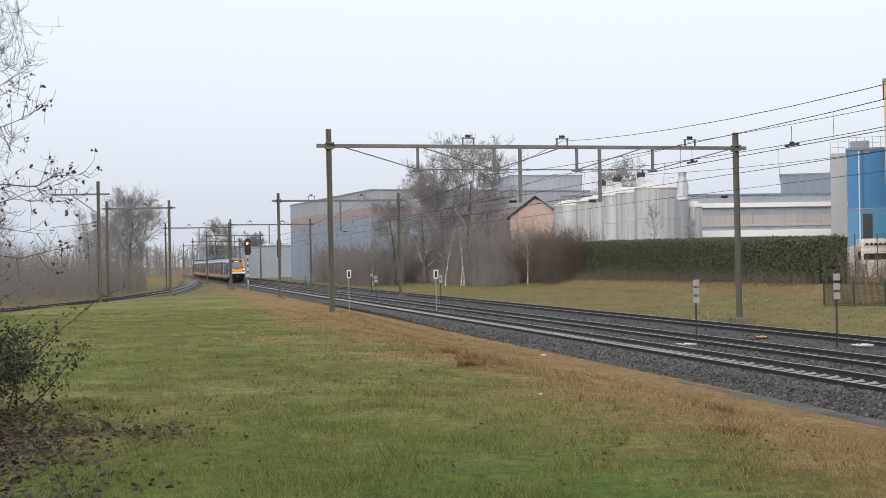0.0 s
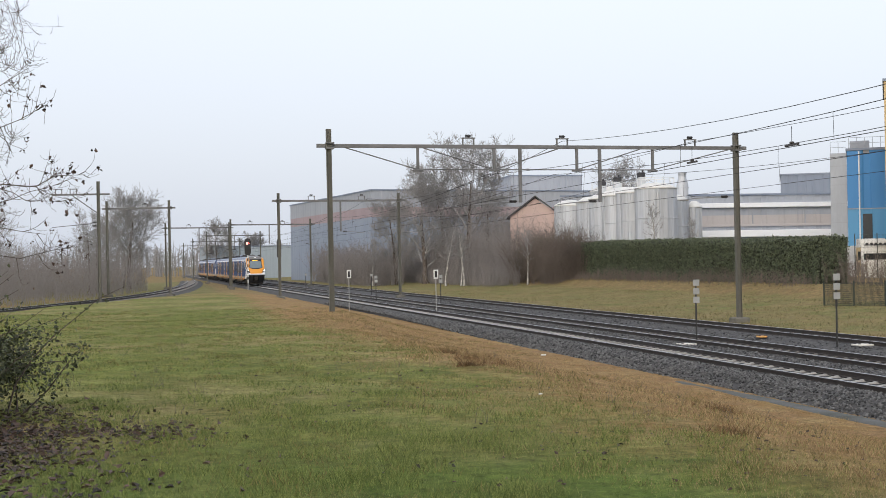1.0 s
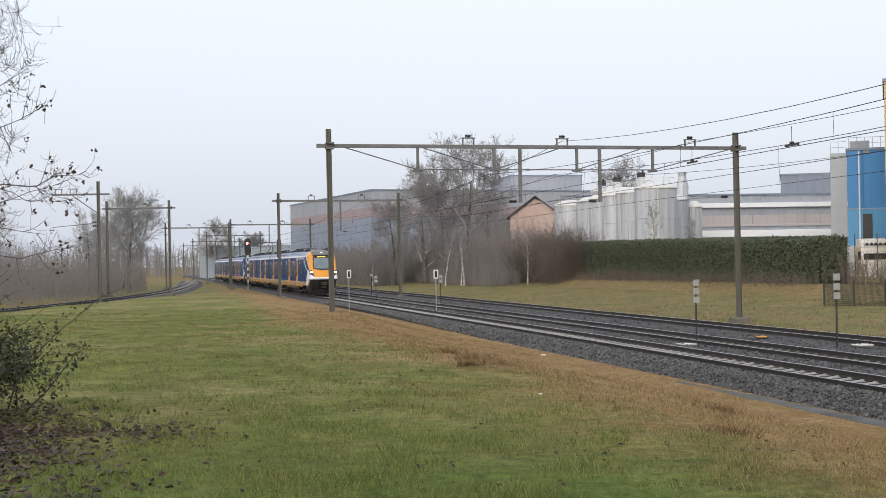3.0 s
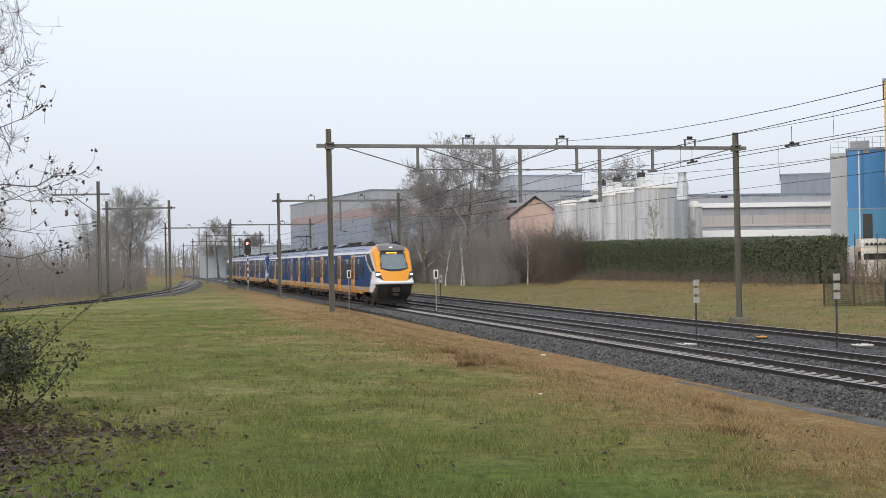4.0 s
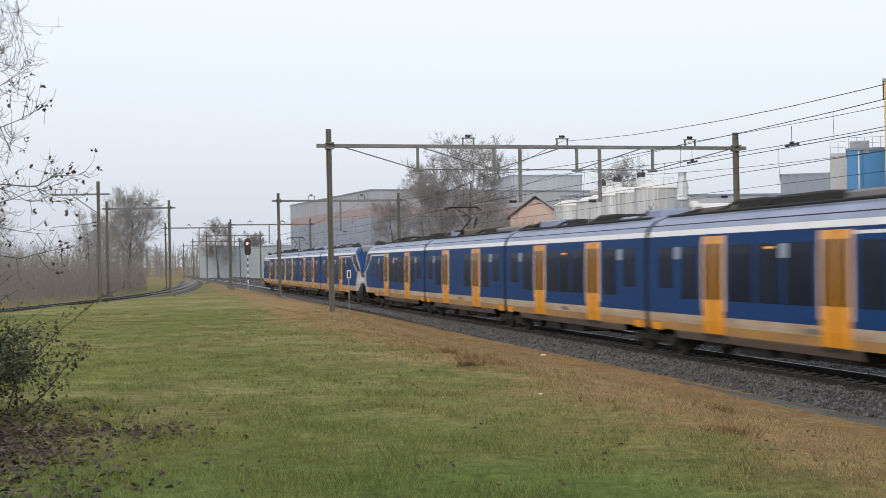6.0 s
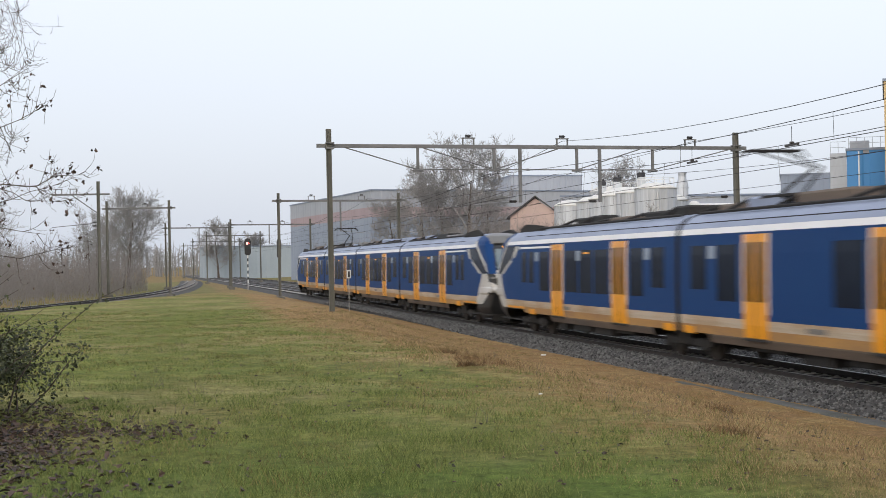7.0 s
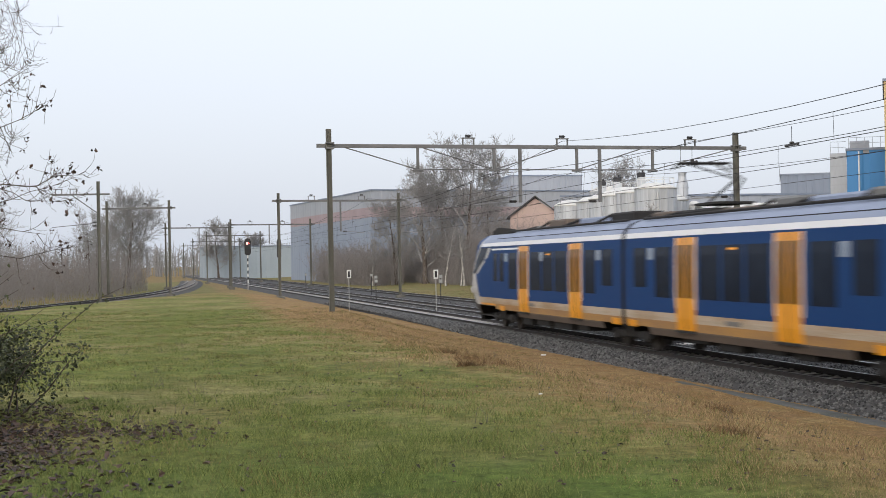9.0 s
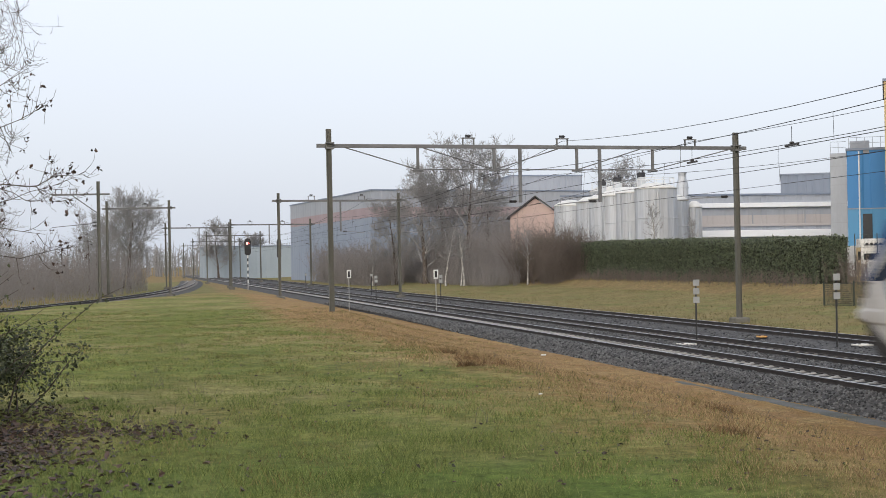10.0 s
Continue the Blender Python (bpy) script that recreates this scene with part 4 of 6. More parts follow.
def ribbed_wall(length, z0, z1, rib=1.0, depth=0.06):
    """A clad wall of tall trapezoid ribs along x, standing on y = 0 and facing -y, with thickness."""
    bm = bmesh.new()
    xs = []
    x = 0.0
    while x < length - 0.01:
        w = min(rib, length - x)
        xs += [(x, 0.0), (x + 0.62 * w, 0.0), (x + 0.7 * w, depth), (x + 0.92 * w, depth)]
        x += w
    xs.append((length, 0.0))
    lo = [bm.verts.new((x, y, z0)) for x, y in xs]
    hi = [bm.verts.new((x, y, z1)) for x, y in xs]
    for i in range(len(xs) - 1):
        bm.faces.new((lo[i], lo[i + 1], hi[i + 1], hi[i]))
    bk = [bm.verts.new(p) for p in ((0, 0.3, z0), (length, 0.3, z0), (length, 0.3, z1), (0, 0.3, z1))]
    bm.faces.new(bk[::-1])
    bm.faces.new((lo[0], hi[0], bk[3], bk[0]))
    bm.faces.new((lo[-1], bk[1], bk[2], hi[-1]))
    return bm


def hall(name, m, length, depth, bands, label, roof_mat, rib=1.2, category="building"):
    """A clad hall: bands of (z0, z1, material) on the front and on the side walls, and a flat roof with an edge."""
    h = thing(name, m, label, category)
    top = max(b[1] for b in bands)
    for z0, z1, mat in bands:
        part("wall_band", ribbed_wall(length, z0, z1, rib), mat, h)
        for x, turn in ((0.0, -90), (length, 90)):
            w = part("side_wall_band", ribbed_wall(depth - 0.6, z0, z1, rib), mat, h)
            w.matrix_basis = pose(x, depth - 0.3, 0, 0, 0, turn) if x == 0 else pose(x, 0.3, 0, 0, 0, turn)
    part("roof", boxed(0.05, length - 0.05, 0.05, depth, top - 0.4, top - 0.06), roof_mat, h)
    rm = bmesh.new()
    box(rm, -0.12, length + 0.12, -0.12, 0.12, top - 0.1, top + 0.14)
    box(rm, -0.12, 0.12, 0.12, depth, top - 0.1, top + 0.14)
    box(rm, length - 0.12, length + 0.12, 0.12, depth, top - 0.1, top + 0.14)
    part("roof_edge", rm, M_CLAD_SLATE, h)
    return h


# the large blue-grey hall: its near corner, one face along the railway
hall_m = pose(-12.6, 228.0, -0.4, 0, 0, 20.5)
big_hall = hall("industrial_hall", hall_m, 62.0, 60.0, [(0, 11.6, M_CLAD_NAVY), (11.6, 13.4, M_CLAD_RED), (13.4, 16.4, M_CLAD_GREY)],
                "large blue, red and grey clad industrial hall", M_CLAD_GREY, 2.0)
hall("industrial_shed", pose(-62, 335, -0.4, 0, 0, 13), 26.0, 30.0, [(0, 8.4, M_CLAD_PALE)], "low pale blue clad shed, paled further for haze", M_CLAD_GREY, 2.0)
hall("production_hall", pose(14.0, 262.0, -0.4, 0, 0, 10), 15.0, 20.0, [(0, 20.8, M_CLAD_GREY)], "tall grey clad production hall", M_CLAD_GREY, 1.5)
hall("storage_hall", pose(12.0, 240.0, -0.4, 0, 0, 6), 46.0, 24.0, [(0, 12.0, M_CLAD_SLATE), (12.0, 15.4, M_CLAD_GREY)], "long grey clad storage hall", M_CLAD_GREY, 1.5)
hall("cold_store", pose(61.0, 232.0, -0.4, 0, 0, -15), 14.0, 20.0, [(0, 18.2, M_CLAD_SLATE)], "slate blue clad cold store", M_CLAD_SLATE, 1.5)
factory = hall("factory", pose(31.0, 170.0, -0.4, 0, 0, 2.0), 34.0, 24.0,
               [(0, 6.9, M_CLAD_GREY), (6.9, 7.5, M_CLAD_GREY), (7.8, 9.0, M_CLAD_TAUPE), (9.0, 10.0, M_CLAD_GREY), (10.6, 11.7, M_CLAD_GREY)],
               "long grey factory with white roof edges and taupe upper wall", M_CLAD_GREY, 2.4)
part("canopy_edge", boxed(-0.2, 34.2, -1.0, 0.0, 6.1, 7.0, bevel=0.04), M_CLAD_WHITE, factory, "white canopy edge")
part("roof_stripe", boxed(-0.2, 34.2, -0.5, 0.3, 10.0, 10.6, bevel=0.04), M_CLAD_WHITE, factory, "white roof stripe")
part("wall_ledge", boxed(-0.2, 34.2, -0.25, 0.3, 7.5, 7.8, bevel=0.03), M_CLAD_TAUPE, factory, "taupe wall ledge")
for k in range(5):
    part("downpipe", tubed((3 + 7 * k, -0.1, 7.8), (3 + 7 * k, -0.1, 10.0), 0.07), M_CLAD_GREY, factory)

blue_hall = hall("blue_warehouse", pose(42.8, 136.0, -0.4, 0, 0, -18), 9.0, 26.0, [(0, 8.4, M_CLAD_SKY), (8.4, 14.6, M_CLAD_BLUE)],
                 "bright blue metal clad warehouse with a dark door", M_CLAD_GREY, 2.4)
part("seam_trim", boxed(0, 9.0, -0.06, -0.005, 8.3, 8.4), M_CLAD_GREY, blue_hall)
part("downpipe", tubed((1.2, -0.12, 4.6), (1.2, -0.12, 14.4), 0.08), M_CLAD_WHITE, blue_hall, "white downpipe")
part("door", boxed(1.5, 2.45, -0.1, -0.01, 4.2, 7.8, bevel=0.02), M_PANE, blue_hall, "tall dark door")
part("roof_fan", boxed(0.3, 2.3, 1.0, 2.6, 14.7, 15.6, bevel=0.08), M_CLAD_GREY, blue_hall, "grey roof fan housing")

tower = thing("stair_tower", pose(41.2, 136.6, -0.4, 0, 0, -17), "pale grey stair tower with roof railing", "tower")
for x0, x1 in ((0, 1.68),):
    part("wall", boxed(x0, x1, 0, 4.0, 0, 14.3, bevel=0.03), M_TOWER, tower, "pale grey metal wall")
for k in range(7):
    part("panel_joint", boxed(-0.005, 1.685, -0.012, -0.002, 2 * k + 0.9, 2 * k + 0.95), M_CLAD_GREY, tower)


def railing(parent, x0, x1, y, z, h=1.2):
    for i in range(int((x1 - x0) / 0.8) + 1):
        x = x0 + 0.8 * i
        part("post", tubed((x, y, z), (x, y, z + h), 0.025), M_CLAD_GREY, parent)
    for k in (0.5, 1.0):
        part("handrail", tubed((x0, y, z + h * k), (x1, y, z + h * k), 0.022), M_CLAD_GREY, parent)


railing(tower, 0.05, 1.65, 0.1, 14.3)
railing(blue_hall, 0.2, 8.6, 0.4, 14.7)
hall("office_block", pose(41.0, 119.0, -0.4, 0, 0, -19), 26.0, 15.0, [(0, 19.6, M_SAND)], "sand yellow plastered tall block", M_CLAD_GREY, 3.0)


def build_house():
    h = thing("brick_house", pose(12.7, 176.0, -0.4, 0, 0, -8), "salmon brick house with dark pitched roof", "house")
    w, d, eave, peak = 3.45, 9.0, 9.5, 12.1
    bm = bmesh.new()
    fr = [bm.verts.new(p) for p in ((-w, 0, 0), (w, 0, 0), (w, 0, eave), (0, 0, peak - 0.15), (-w, 0, eave))]
    bk = [bm.verts.new((v.co.x, d, v.co.z)) for v in fr]
    bm.faces.new(fr)
    bm.faces.new(bk[::-1])
    for i in range(5):
        j = (i + 1) % 5
        bm.faces.new((fr[i], bk[i], bk[j], fr[j]))
    part("wall", bm, M_PINK, h, "salmon brick gable wall")
    for sg in (-1, 1):
        bm = bmesh.new()
        e = 0.45
        slope = (peak - eave) / w
        pts = [(0, peak), (sg * (w + e), eave - slope * e), (sg * (w + e), eave - slope * e + 0.22), (0, peak + 0.22)]
        a = [bm.verts.new((x, -e, z)) for x, z in pts]
        b = [bm.verts.new((x, d + e, z)) for x, z in pts]
        bm.faces.new(a)
        bm.faces.new(b[::-1])
        for i in range(4):
            j = (i + 1) % 4
            bm.faces.new((a[i], b[i], b[j], a[j]))
        part("roof_slope", bm, M_TILE, h, "dark tiled roof slope")
    part("wall_lamp", boxed(-3.25, -3.05, -0.2, -0.02, 4.4, 4.6, bevel=0.03), M_WHITE, h)
    part("ledge", boxed(-3.3, 0.2, -0.25, -0.01, 4.15, 4.25), M_TILE, h)


build_house()


def silo(x, y, r, top, cap=0.8, label="streaked pale metal silo", rail=False):
    s = thing("silo", pose(x, y, -0.4), label, "silo", "silos")
    bm = bmesh.new()
    n = 48
    prof = []
    for z in (0, top - cap):
        prof.append([bm.verts.new(((r + (0.05 if i % 3 == 0 else 0)) * math.cos(2 * math.pi * i / n), (r + (0.05 if i % 3 == 0 else 0)) * math.sin(2 * math.pi * i / n), z)) for i in range(n)])
    for i in range(n):
        j = (i + 1) % n
        bm.faces.new((prof[0][i], prof[0][j], prof[1][j], prof[1][i]))
    bm.faces.new(prof[1])
    part("shell", bm, M_SILO, s, "ribbed metal shell with rust streaks")
    part("cap", lathe(bmesh.new(), [(r + 0.1, top - cap), (r + 0.1, top - cap + 0.14), (r * 0.55, top - 0.1), (0.3, top)], 24), M_SILOTOP, s, "pale shallow cone cap", True)
    for k in range(3):
        a = random.uniform(3.6, 5.6)
        part("pipe", tubed(((r + 0.12) * math.cos(a), (r + 0.12) * math.sin(a), 0.5), ((r + 0.12) * math.cos(a), (r + 0.12) * math.sin(a), top - cap), 0.06), M_SILO, s)
    for k in (0.35, 0.7):
        part("band", lathe(bmesh.new(), [(r + 0.07, (top - cap) * k), (r + 0.09, (top - cap) * k + 0.05), (r + 0.07, (top - cap) * k + 0.1)], 24), M_SILO, s)
    if rail:
        railing_m = bmesh.new()
        for i in range(14):
            a = 2 * math.pi * i / 14
            tube(railing_m, (r * 0.9 * math.cos(a), r * 0.9 * math.sin(a), top - cap), (r * 0.9 * math.cos(a), r * 0.9 * math.sin(a), top + 0.5), 0.025, sides=4)
        wire_points(railing_m, [(r * 0.9 * math.cos(2 * math.pi * i / 28), r * 0.9 * math.sin(2 * math.pi * i / 28), top + 0.5) for i in range(29)], 0.03)
        part("guard_rail", railing_m, M_SILOTOP, s)
    return s


for x, y, r, top in ((16.2, 163, 2.0, 11.0), (18.7, 161, 1.9, 11.3), (21.1, 158, 1.9, 11.9), (23.0, 164, 2.2, 12.6), (25.2, 152, 2.45, 12.4), (21.5, 168, 2.2, 13.0),
                     (28.3, 157, 1.6, 11.2), (23.0, 155.5, 2.0, 12.1), (19.9, 159.0, 1.8, 11.6), (30.9, 158, 0.9, 10.4), (27.5, 162, 2.0, 12.0)):
    silo(x, y, r, top, rail=r > 2.1)
stack = thing("exhaust_stack", pose(29.4, 157.5, -0.4), "pale metal exhaust stack beside the silos", "chimney")
part("pipe", lathe(bmesh.new(), [(0.72, 0), (0.72, 12.4), (0.5, 13.2), (0.5, 13.8), (0.62, 13.9)], 20), M_SILO, stack, "pale metal pipe", True)
for k in (3, 6, 9, 12):
    part("flange", lathe(bmesh.new(), [(0.78, k), (0.78, k + 0.12)], 20), M_SILO, stack)
for x, y, z in ((20.6, 166, 13.1), (22.6, 166, 13.6), (26.0, 168, 14.3)):
    mo = thing("motor_housing", pose(x, y, -0.4), "dark motor housing on top of the silos", "machine", "motors on the silos")
    part("casing", boxed(-0.5, 0.5, -0.4, 0.4, z - 0.2, z + 0.4, bevel=0.08), M_DARKSTEEL, mo)
    part("stand", boxed(-0.5, 0.5, -0.4, 0.4, 9.0, z - 0.2), M_SILO, mo)
    part("vent", tubed((0.2, 0, z + 0.35), (0.2, 0, z + 0.7), 0.13, sides=10), M_DARKSTEEL, mo)


# ---- signals and line-side signs ----
def ground_z(u, s):
    p = place(u, s).translation
    return ground_height(p.x, p.y)


M_RED = glowing("red_signal_light", (1.0, 0.2, 0.18), 9.0)
M_REFLECT = material("grey_reflector_board", (0.35, 0.36, 0.34), (0.28, 0.28, 0.27), 0.5)
M_ZINC = material("zinc_post", (0.4, 0.4, 0.39), (0.3, 0.3, 0.29), 0.5, 0.5)


def build_signal(u, s, facing, label):
    g = thing("railway_signal", place(u, s, -0.3), label, "railway signal", "railway signals")
    for k in range(9 if facing else 8):
        part("post_band", tubed((0, 0, 0.9 + 0.42 * k), (0, 0, 0.9 + 0.42 * (k + 1)), 0.085, sides=10), M_WHITE if k % 2 == 0 else M_BLACK, g)
    part("post_foot", tubed((0, 0, -0.2), (0, 0, 0.9), 0.08, sides=10), M_ZINC, g)
    bm = bmesh.new()
    lift, wide = (0.75, 1.0) if facing else (0.1, 0.55)
    pts = [(-0.42, 4.1), (0.0, 3.85), (0.42, 4.1), (0.46, 5.8), (0.3, 6.15), (0.0, 6.28), (-0.3, 6.15), (-0.46, 5.8)]
    fr, bk = [bm.verts.new((x * wide, -0.06, z + lift)) for x, z in pts], [bm.verts.new((x * wide, 0.06, z + lift)) for x, z in pts]
    bm.faces.new(fr)
    bm.faces.new(bk[::-1])
    for i in range(len(pts)):
        j = (i + 1) % len(pts)
        bm.faces.new((fr[i], bk[i], bk[j], fr[j]))
    head = part("backboard", bm, M_BLACK, g, "black signal head")
    if facing:
        for z, mat in ((6.3, M_RED), (5.8, M_BLACK), (5.3, M_BLACK)):
            part("lens", tubed((0, -0.1, z), (0, -0.07, z), 0.21 if mat is M_RED else 0.13, sides=16), mat, head, "lit red lens" if mat is M_RED else "")
            part("hood", lathe(bmesh.new(), [(0.24, 0), (0.24, 0.02)], 14), M_BLACK, head).matrix_basis = pose(0, -0.08, z, 90)
    part("lamp_box", boxed(-0.16 * wide, 0.16 * wide, 0.06, 0.4, 4.3 + lift, 5.9 + lift, bevel=0.04), M_BLACK, g)


build_signal(15.1, 178.0, True, "black railway signal showing a red light")
build_signal(15.9, 146.0, False, "black railway signal seen edge on")


def build_marker(u, s, h, boards, label):
    g = thing("track_marker", place(u, s, ground_z(u, s) if u < 14 else -0.35), label, "railway sign", "track markers")
    part("post", tubed((0, 0, -0.2), (0, 0, h), 0.035, sides=8), M_BLACK, g)
    for k in range(boards):
        part("board", boxed(-0.13, 0.13, -0.05, -0.035, h - 0.02 - 0.33 * k - 0.24, h - 0.02 - 0.33 * k, bevel=0.006), M_REFLECT, g, "pale square reflector")


build_marker(21.0, 46.0, 2.55, 3, "black post with three pale square reflectors")
build_marker(24.06, 41.0, 2.75, 3, "black post with three pale square reflectors")
build_marker(19.4, 105.0, 2.35, 2, "black post with two pale square reflectors")
build_marker(21.7, 91.5, 2.45, 2, "black post with two pale square reflectors")
build_marker(23.2, 128.0, 2.3, 1, "black post with a pale square reflector")
build_marker(19.4, 150.0, 2.3, 1, "black post with a pale square reflector")


def build_number_board(u, s, label):
    g = thing("line_sign", place(u, s, -0.35), label, "railway sign", "line signs")
    part("post", tubed((0, 0, -0.2), (0, 0, 2.5), 0.03, sides=8), M_ZINC, g)
    part("plate", boxed(-0.155, 0.155, -0.05, -0.03, 2.3, 2.88, bevel=0.01), M_WHITE, g, "white plate with a dark bar")
    part("bar", boxed(-0.08, 0.08, -0.058, -0.052, 2.38, 2.8), M_BLACK, g)


build_number_board(15.1, 92.5, "white line-side plate on a zinc post")
build_number_board(18.8, 80.6, "white line-side plate on a zinc post")

M_PLATEWHITE = material("white_track_box", (0.72, 0.7, 0.66), (0.55, 0.52, 0.46), 0.6, scale=4, fine=30)
M_PLATEORANGE = material("orange_track_box", (0.75, 0.42, 0.14), (0.6, 0.32, 0.1), 0.6, scale=4, fine=30)


def build_balise(u, s, mat, label, half=0.3):
    g = thing("track_beacon", place(u, s, -0.16), label, "track beacon", "track beacons")
    part("plate", boxed(-half, half, -half * 0.87, half * 0.87, 0.0, 0.07, bevel=0.02), mat, g)
    for x in (-half * 0.7, half * 0.7):
        for y in (-half * 0.5, half * 0.5):
            part("bolt", lathe(bmesh.new(), [(0.05, 0.07), (0.05, 0.1)], 8, x, y), M_DARKSTEEL, g)
    part("bracket", boxed(-half * 1.4, half * 1.4, -0.06, 0.06, -0.25, 0.0), M_DARKSTEEL, g)


build_balise(19.5, 43.6, M_PLATEWHITE, "white beacon plate lying beside the rails")
build_balise(24.75, 40.5, M_PLATEWHITE, "white beacon plate lying beside the rails")
build_balise(24.0, 46.5, M_PLATEORANGE, "small orange beacon box beside the rails", 0.17)

# ---- fence and lorry by the warehouse ----
M_FENCE = material("dark_green_fence", (0.03, 0.04, 0.035), (0.05, 0.06, 0.05), 0.7, 0.2)


def build_fence():
    f = thing("wire_fence", pose(23.75, 80.5, 0.0, 0, 0, -57), "dark wire mesh fence with posts", "fence")
    for k in range(6):
        x = 2.3 * k
        g = f.matrix_world @ Vector((x, 0, 0))
        z = ground_height(g.x, g.y)
        part("post", tubed((x, 0, z - 0.2), (x, 0, z + 1.55), 0.05, sides=8), M_FENCE, f)
        if k < 5:
            pm = bmesh.new()
            for i in range(1, 36):
                tube(pm, (x + 2.3 * i / 36, 0.03, z + 0.02), (x + 2.3 * i / 36, 0.03, z + 1.45), 0.013, sides=3, caps=False)
            for i in range(12):
                tube(pm, (x, 0.03, z + 0.08 + 0.12 * i), (x + 2.3, 0.03, z + 0.08 + 0.12 * i), 0.013, sides=3, caps=False)
            part("mesh_panel", pm, M_FENCE, f, "dark woven wire panel")
    for k in (1.0, 6.2):
        g = f.matrix_world @ Vector((k, 0, 0))
        z = ground_height(g.x, g.y)
        part("gate_post", tubed((k, -0.05, z - 0.2), (k, -0.05, z + 1.6), 0.06, sides=8), M_FENCE, f)


build_fence()


def build_lorry():
    g = thing("lorry", pose(41.5, 124.5, -0.3, 0, 0, -6), "white lorry with a lamp bar parked behind the hedge", "lorry")
    cabm = bmesh.new()
    prof = [(-1.1, 0.8), (-1.18, 2.6), (-0.75, 4.1), (-0.35, 4.75), (0.4, 4.95), (1.3, 4.9), (1.3, 0.8)]
    a, b = [cabm.verts.new((-1.25, y, z)) for y, z in prof], [cabm.verts.new((1.25, y, z)) for y, z in prof]
    cabm.faces.new(a)
    cabm.faces.new(b[::-1])
    for i in range(len(prof)):
        j = (i + 1) % len(prof)
        cabm.faces.new((a[i], b[i], b[j], a[j]))
    cab = part("cab", cabm, M_WHITE, g, "white driver's cab")
    screen = bmesh.new()
    q = [screen.verts.new(p) for p in ((-1.08, -1.13, 2.75), (1.08, -1.13, 2.75), (1.04, -0.95, 3.5), (-1.04, -0.95, 3.5))]
    screen.faces.new(q)
    bmesh.ops.solidify(screen, geom=screen.faces[:], thickness=0.04)
    part("windscreen", screen, M_PANE, cab, "dark windscreen")
    part("side_panel", boxed(-1.3, -1.252, -0.7, 1.2, 1.2, 4.1, bevel=0.01), M_SAND, cab, "sand yellow side panel")
    bar = part("lamp_bar", tubed((-1.0, -0.78, 4.32), (1.2, -0.78, 4.32), 0.04, sides=8), M_DARKSTEEL, cab)
    for k in range(5):
        part("roof_lamp", tubed((-0.7 + 0.42 * k, -0.95, 4.4), (-0.7 + 0.42 * k, -0.78, 4.4), 0.13, sides=14), M_DARKSTEEL, bar, "round dark lamp")
    for sg in (-1, 1):
        part("wing_mirror", boxed(sg * 1.45 - 0.12, sg * 1.45 + 0.12, -1.0, -0.9, 2.9, 3.7, bevel=0.03), M_BLACK, cab)
        for y in (-0.3, 3.2, 5.4):
            part("wheel", tubed((sg * 0.95, y, 0.5), (sg * 1.22, y, 0.5), 0.5, sides=18), M_BLACK, g)
    part("load_body", boxed(-1.25, 1.25, 1.5, 7.0, 1.2, 4.3, bevel=0.06), M_WHITE, g, "white load body")
    part("chassis", boxed(-0.5, 0.5, -0.9, 6.9, 0.55, 1.25), M_DARKSTEEL, g)


def build_tall_fence():
    """The high mesh fence between the hedge's end and the yard."""
    f = thing("security_fence", pose(38.2, 119.5, -0.35, 0, 0, -8), "tall dark mesh fence round the yard", "fence")
    for k in range(4):
        part("post", tubed((2.0 * k, 0, 0), (2.0 * k, 0, 5.4), 0.045, sides=8), M_FENCE, f)
        if k < 3:
            bm = bmesh.new()
            for i in range(1, 16):
                tube(bm, (2.0 * (k + i / 16), 0.03, 0.1), (2.0 * (k + i / 16), 0.03, 5.3), 0.006, sides=3, caps=False)
            for i in range(14):
                tube(bm, (2.0 * k, 0.03, 0.1 + 0.4 * i), (2.0 * k + 2.0, 0.03, 0.1 + 0.4 * i), 0.006, sides=3, caps=False)
            part("mesh_panel", bm, M_FENCE, f, "dark woven wire panel")


build_tall_fence()
build_lorry()
# ---- trees, hedge and undergrowth ----
class Wood:
    """Collects tapered limbs as one mesh."""

    def __init__(self):
        self.v, self.f = [], []

    def limb(self, pts, radii, sides):
        n0 = len(self.v)
        for i, (p, r) in enumerate(zip(pts, radii)):
            d = (pts[min(i + 1, len(pts) - 1)] - pts[max(i - 1, 0)]).normalized()
            a = d.orthogonal().normalized()
            b = d.cross(a)
            for k in range(sides):
                w = 2 * math.pi * k / sides
                self.v.append(p + (a * math.cos(w) + b * math.sin(w)) * r)
        for i in range(len(pts) - 1):
            for k in range(sides):
                k2 = (k + 1) % sides
                self.f.append((n0 + i * sides + k, n0 + i * sides + k2, n0 + (i + 1) * sides + k2, n0 + (i + 1) * sides + k))

    def mesh(self, name, mat, smooth=True):
        return mesh_of(name, self.v, self.f, (mat,), smooth)


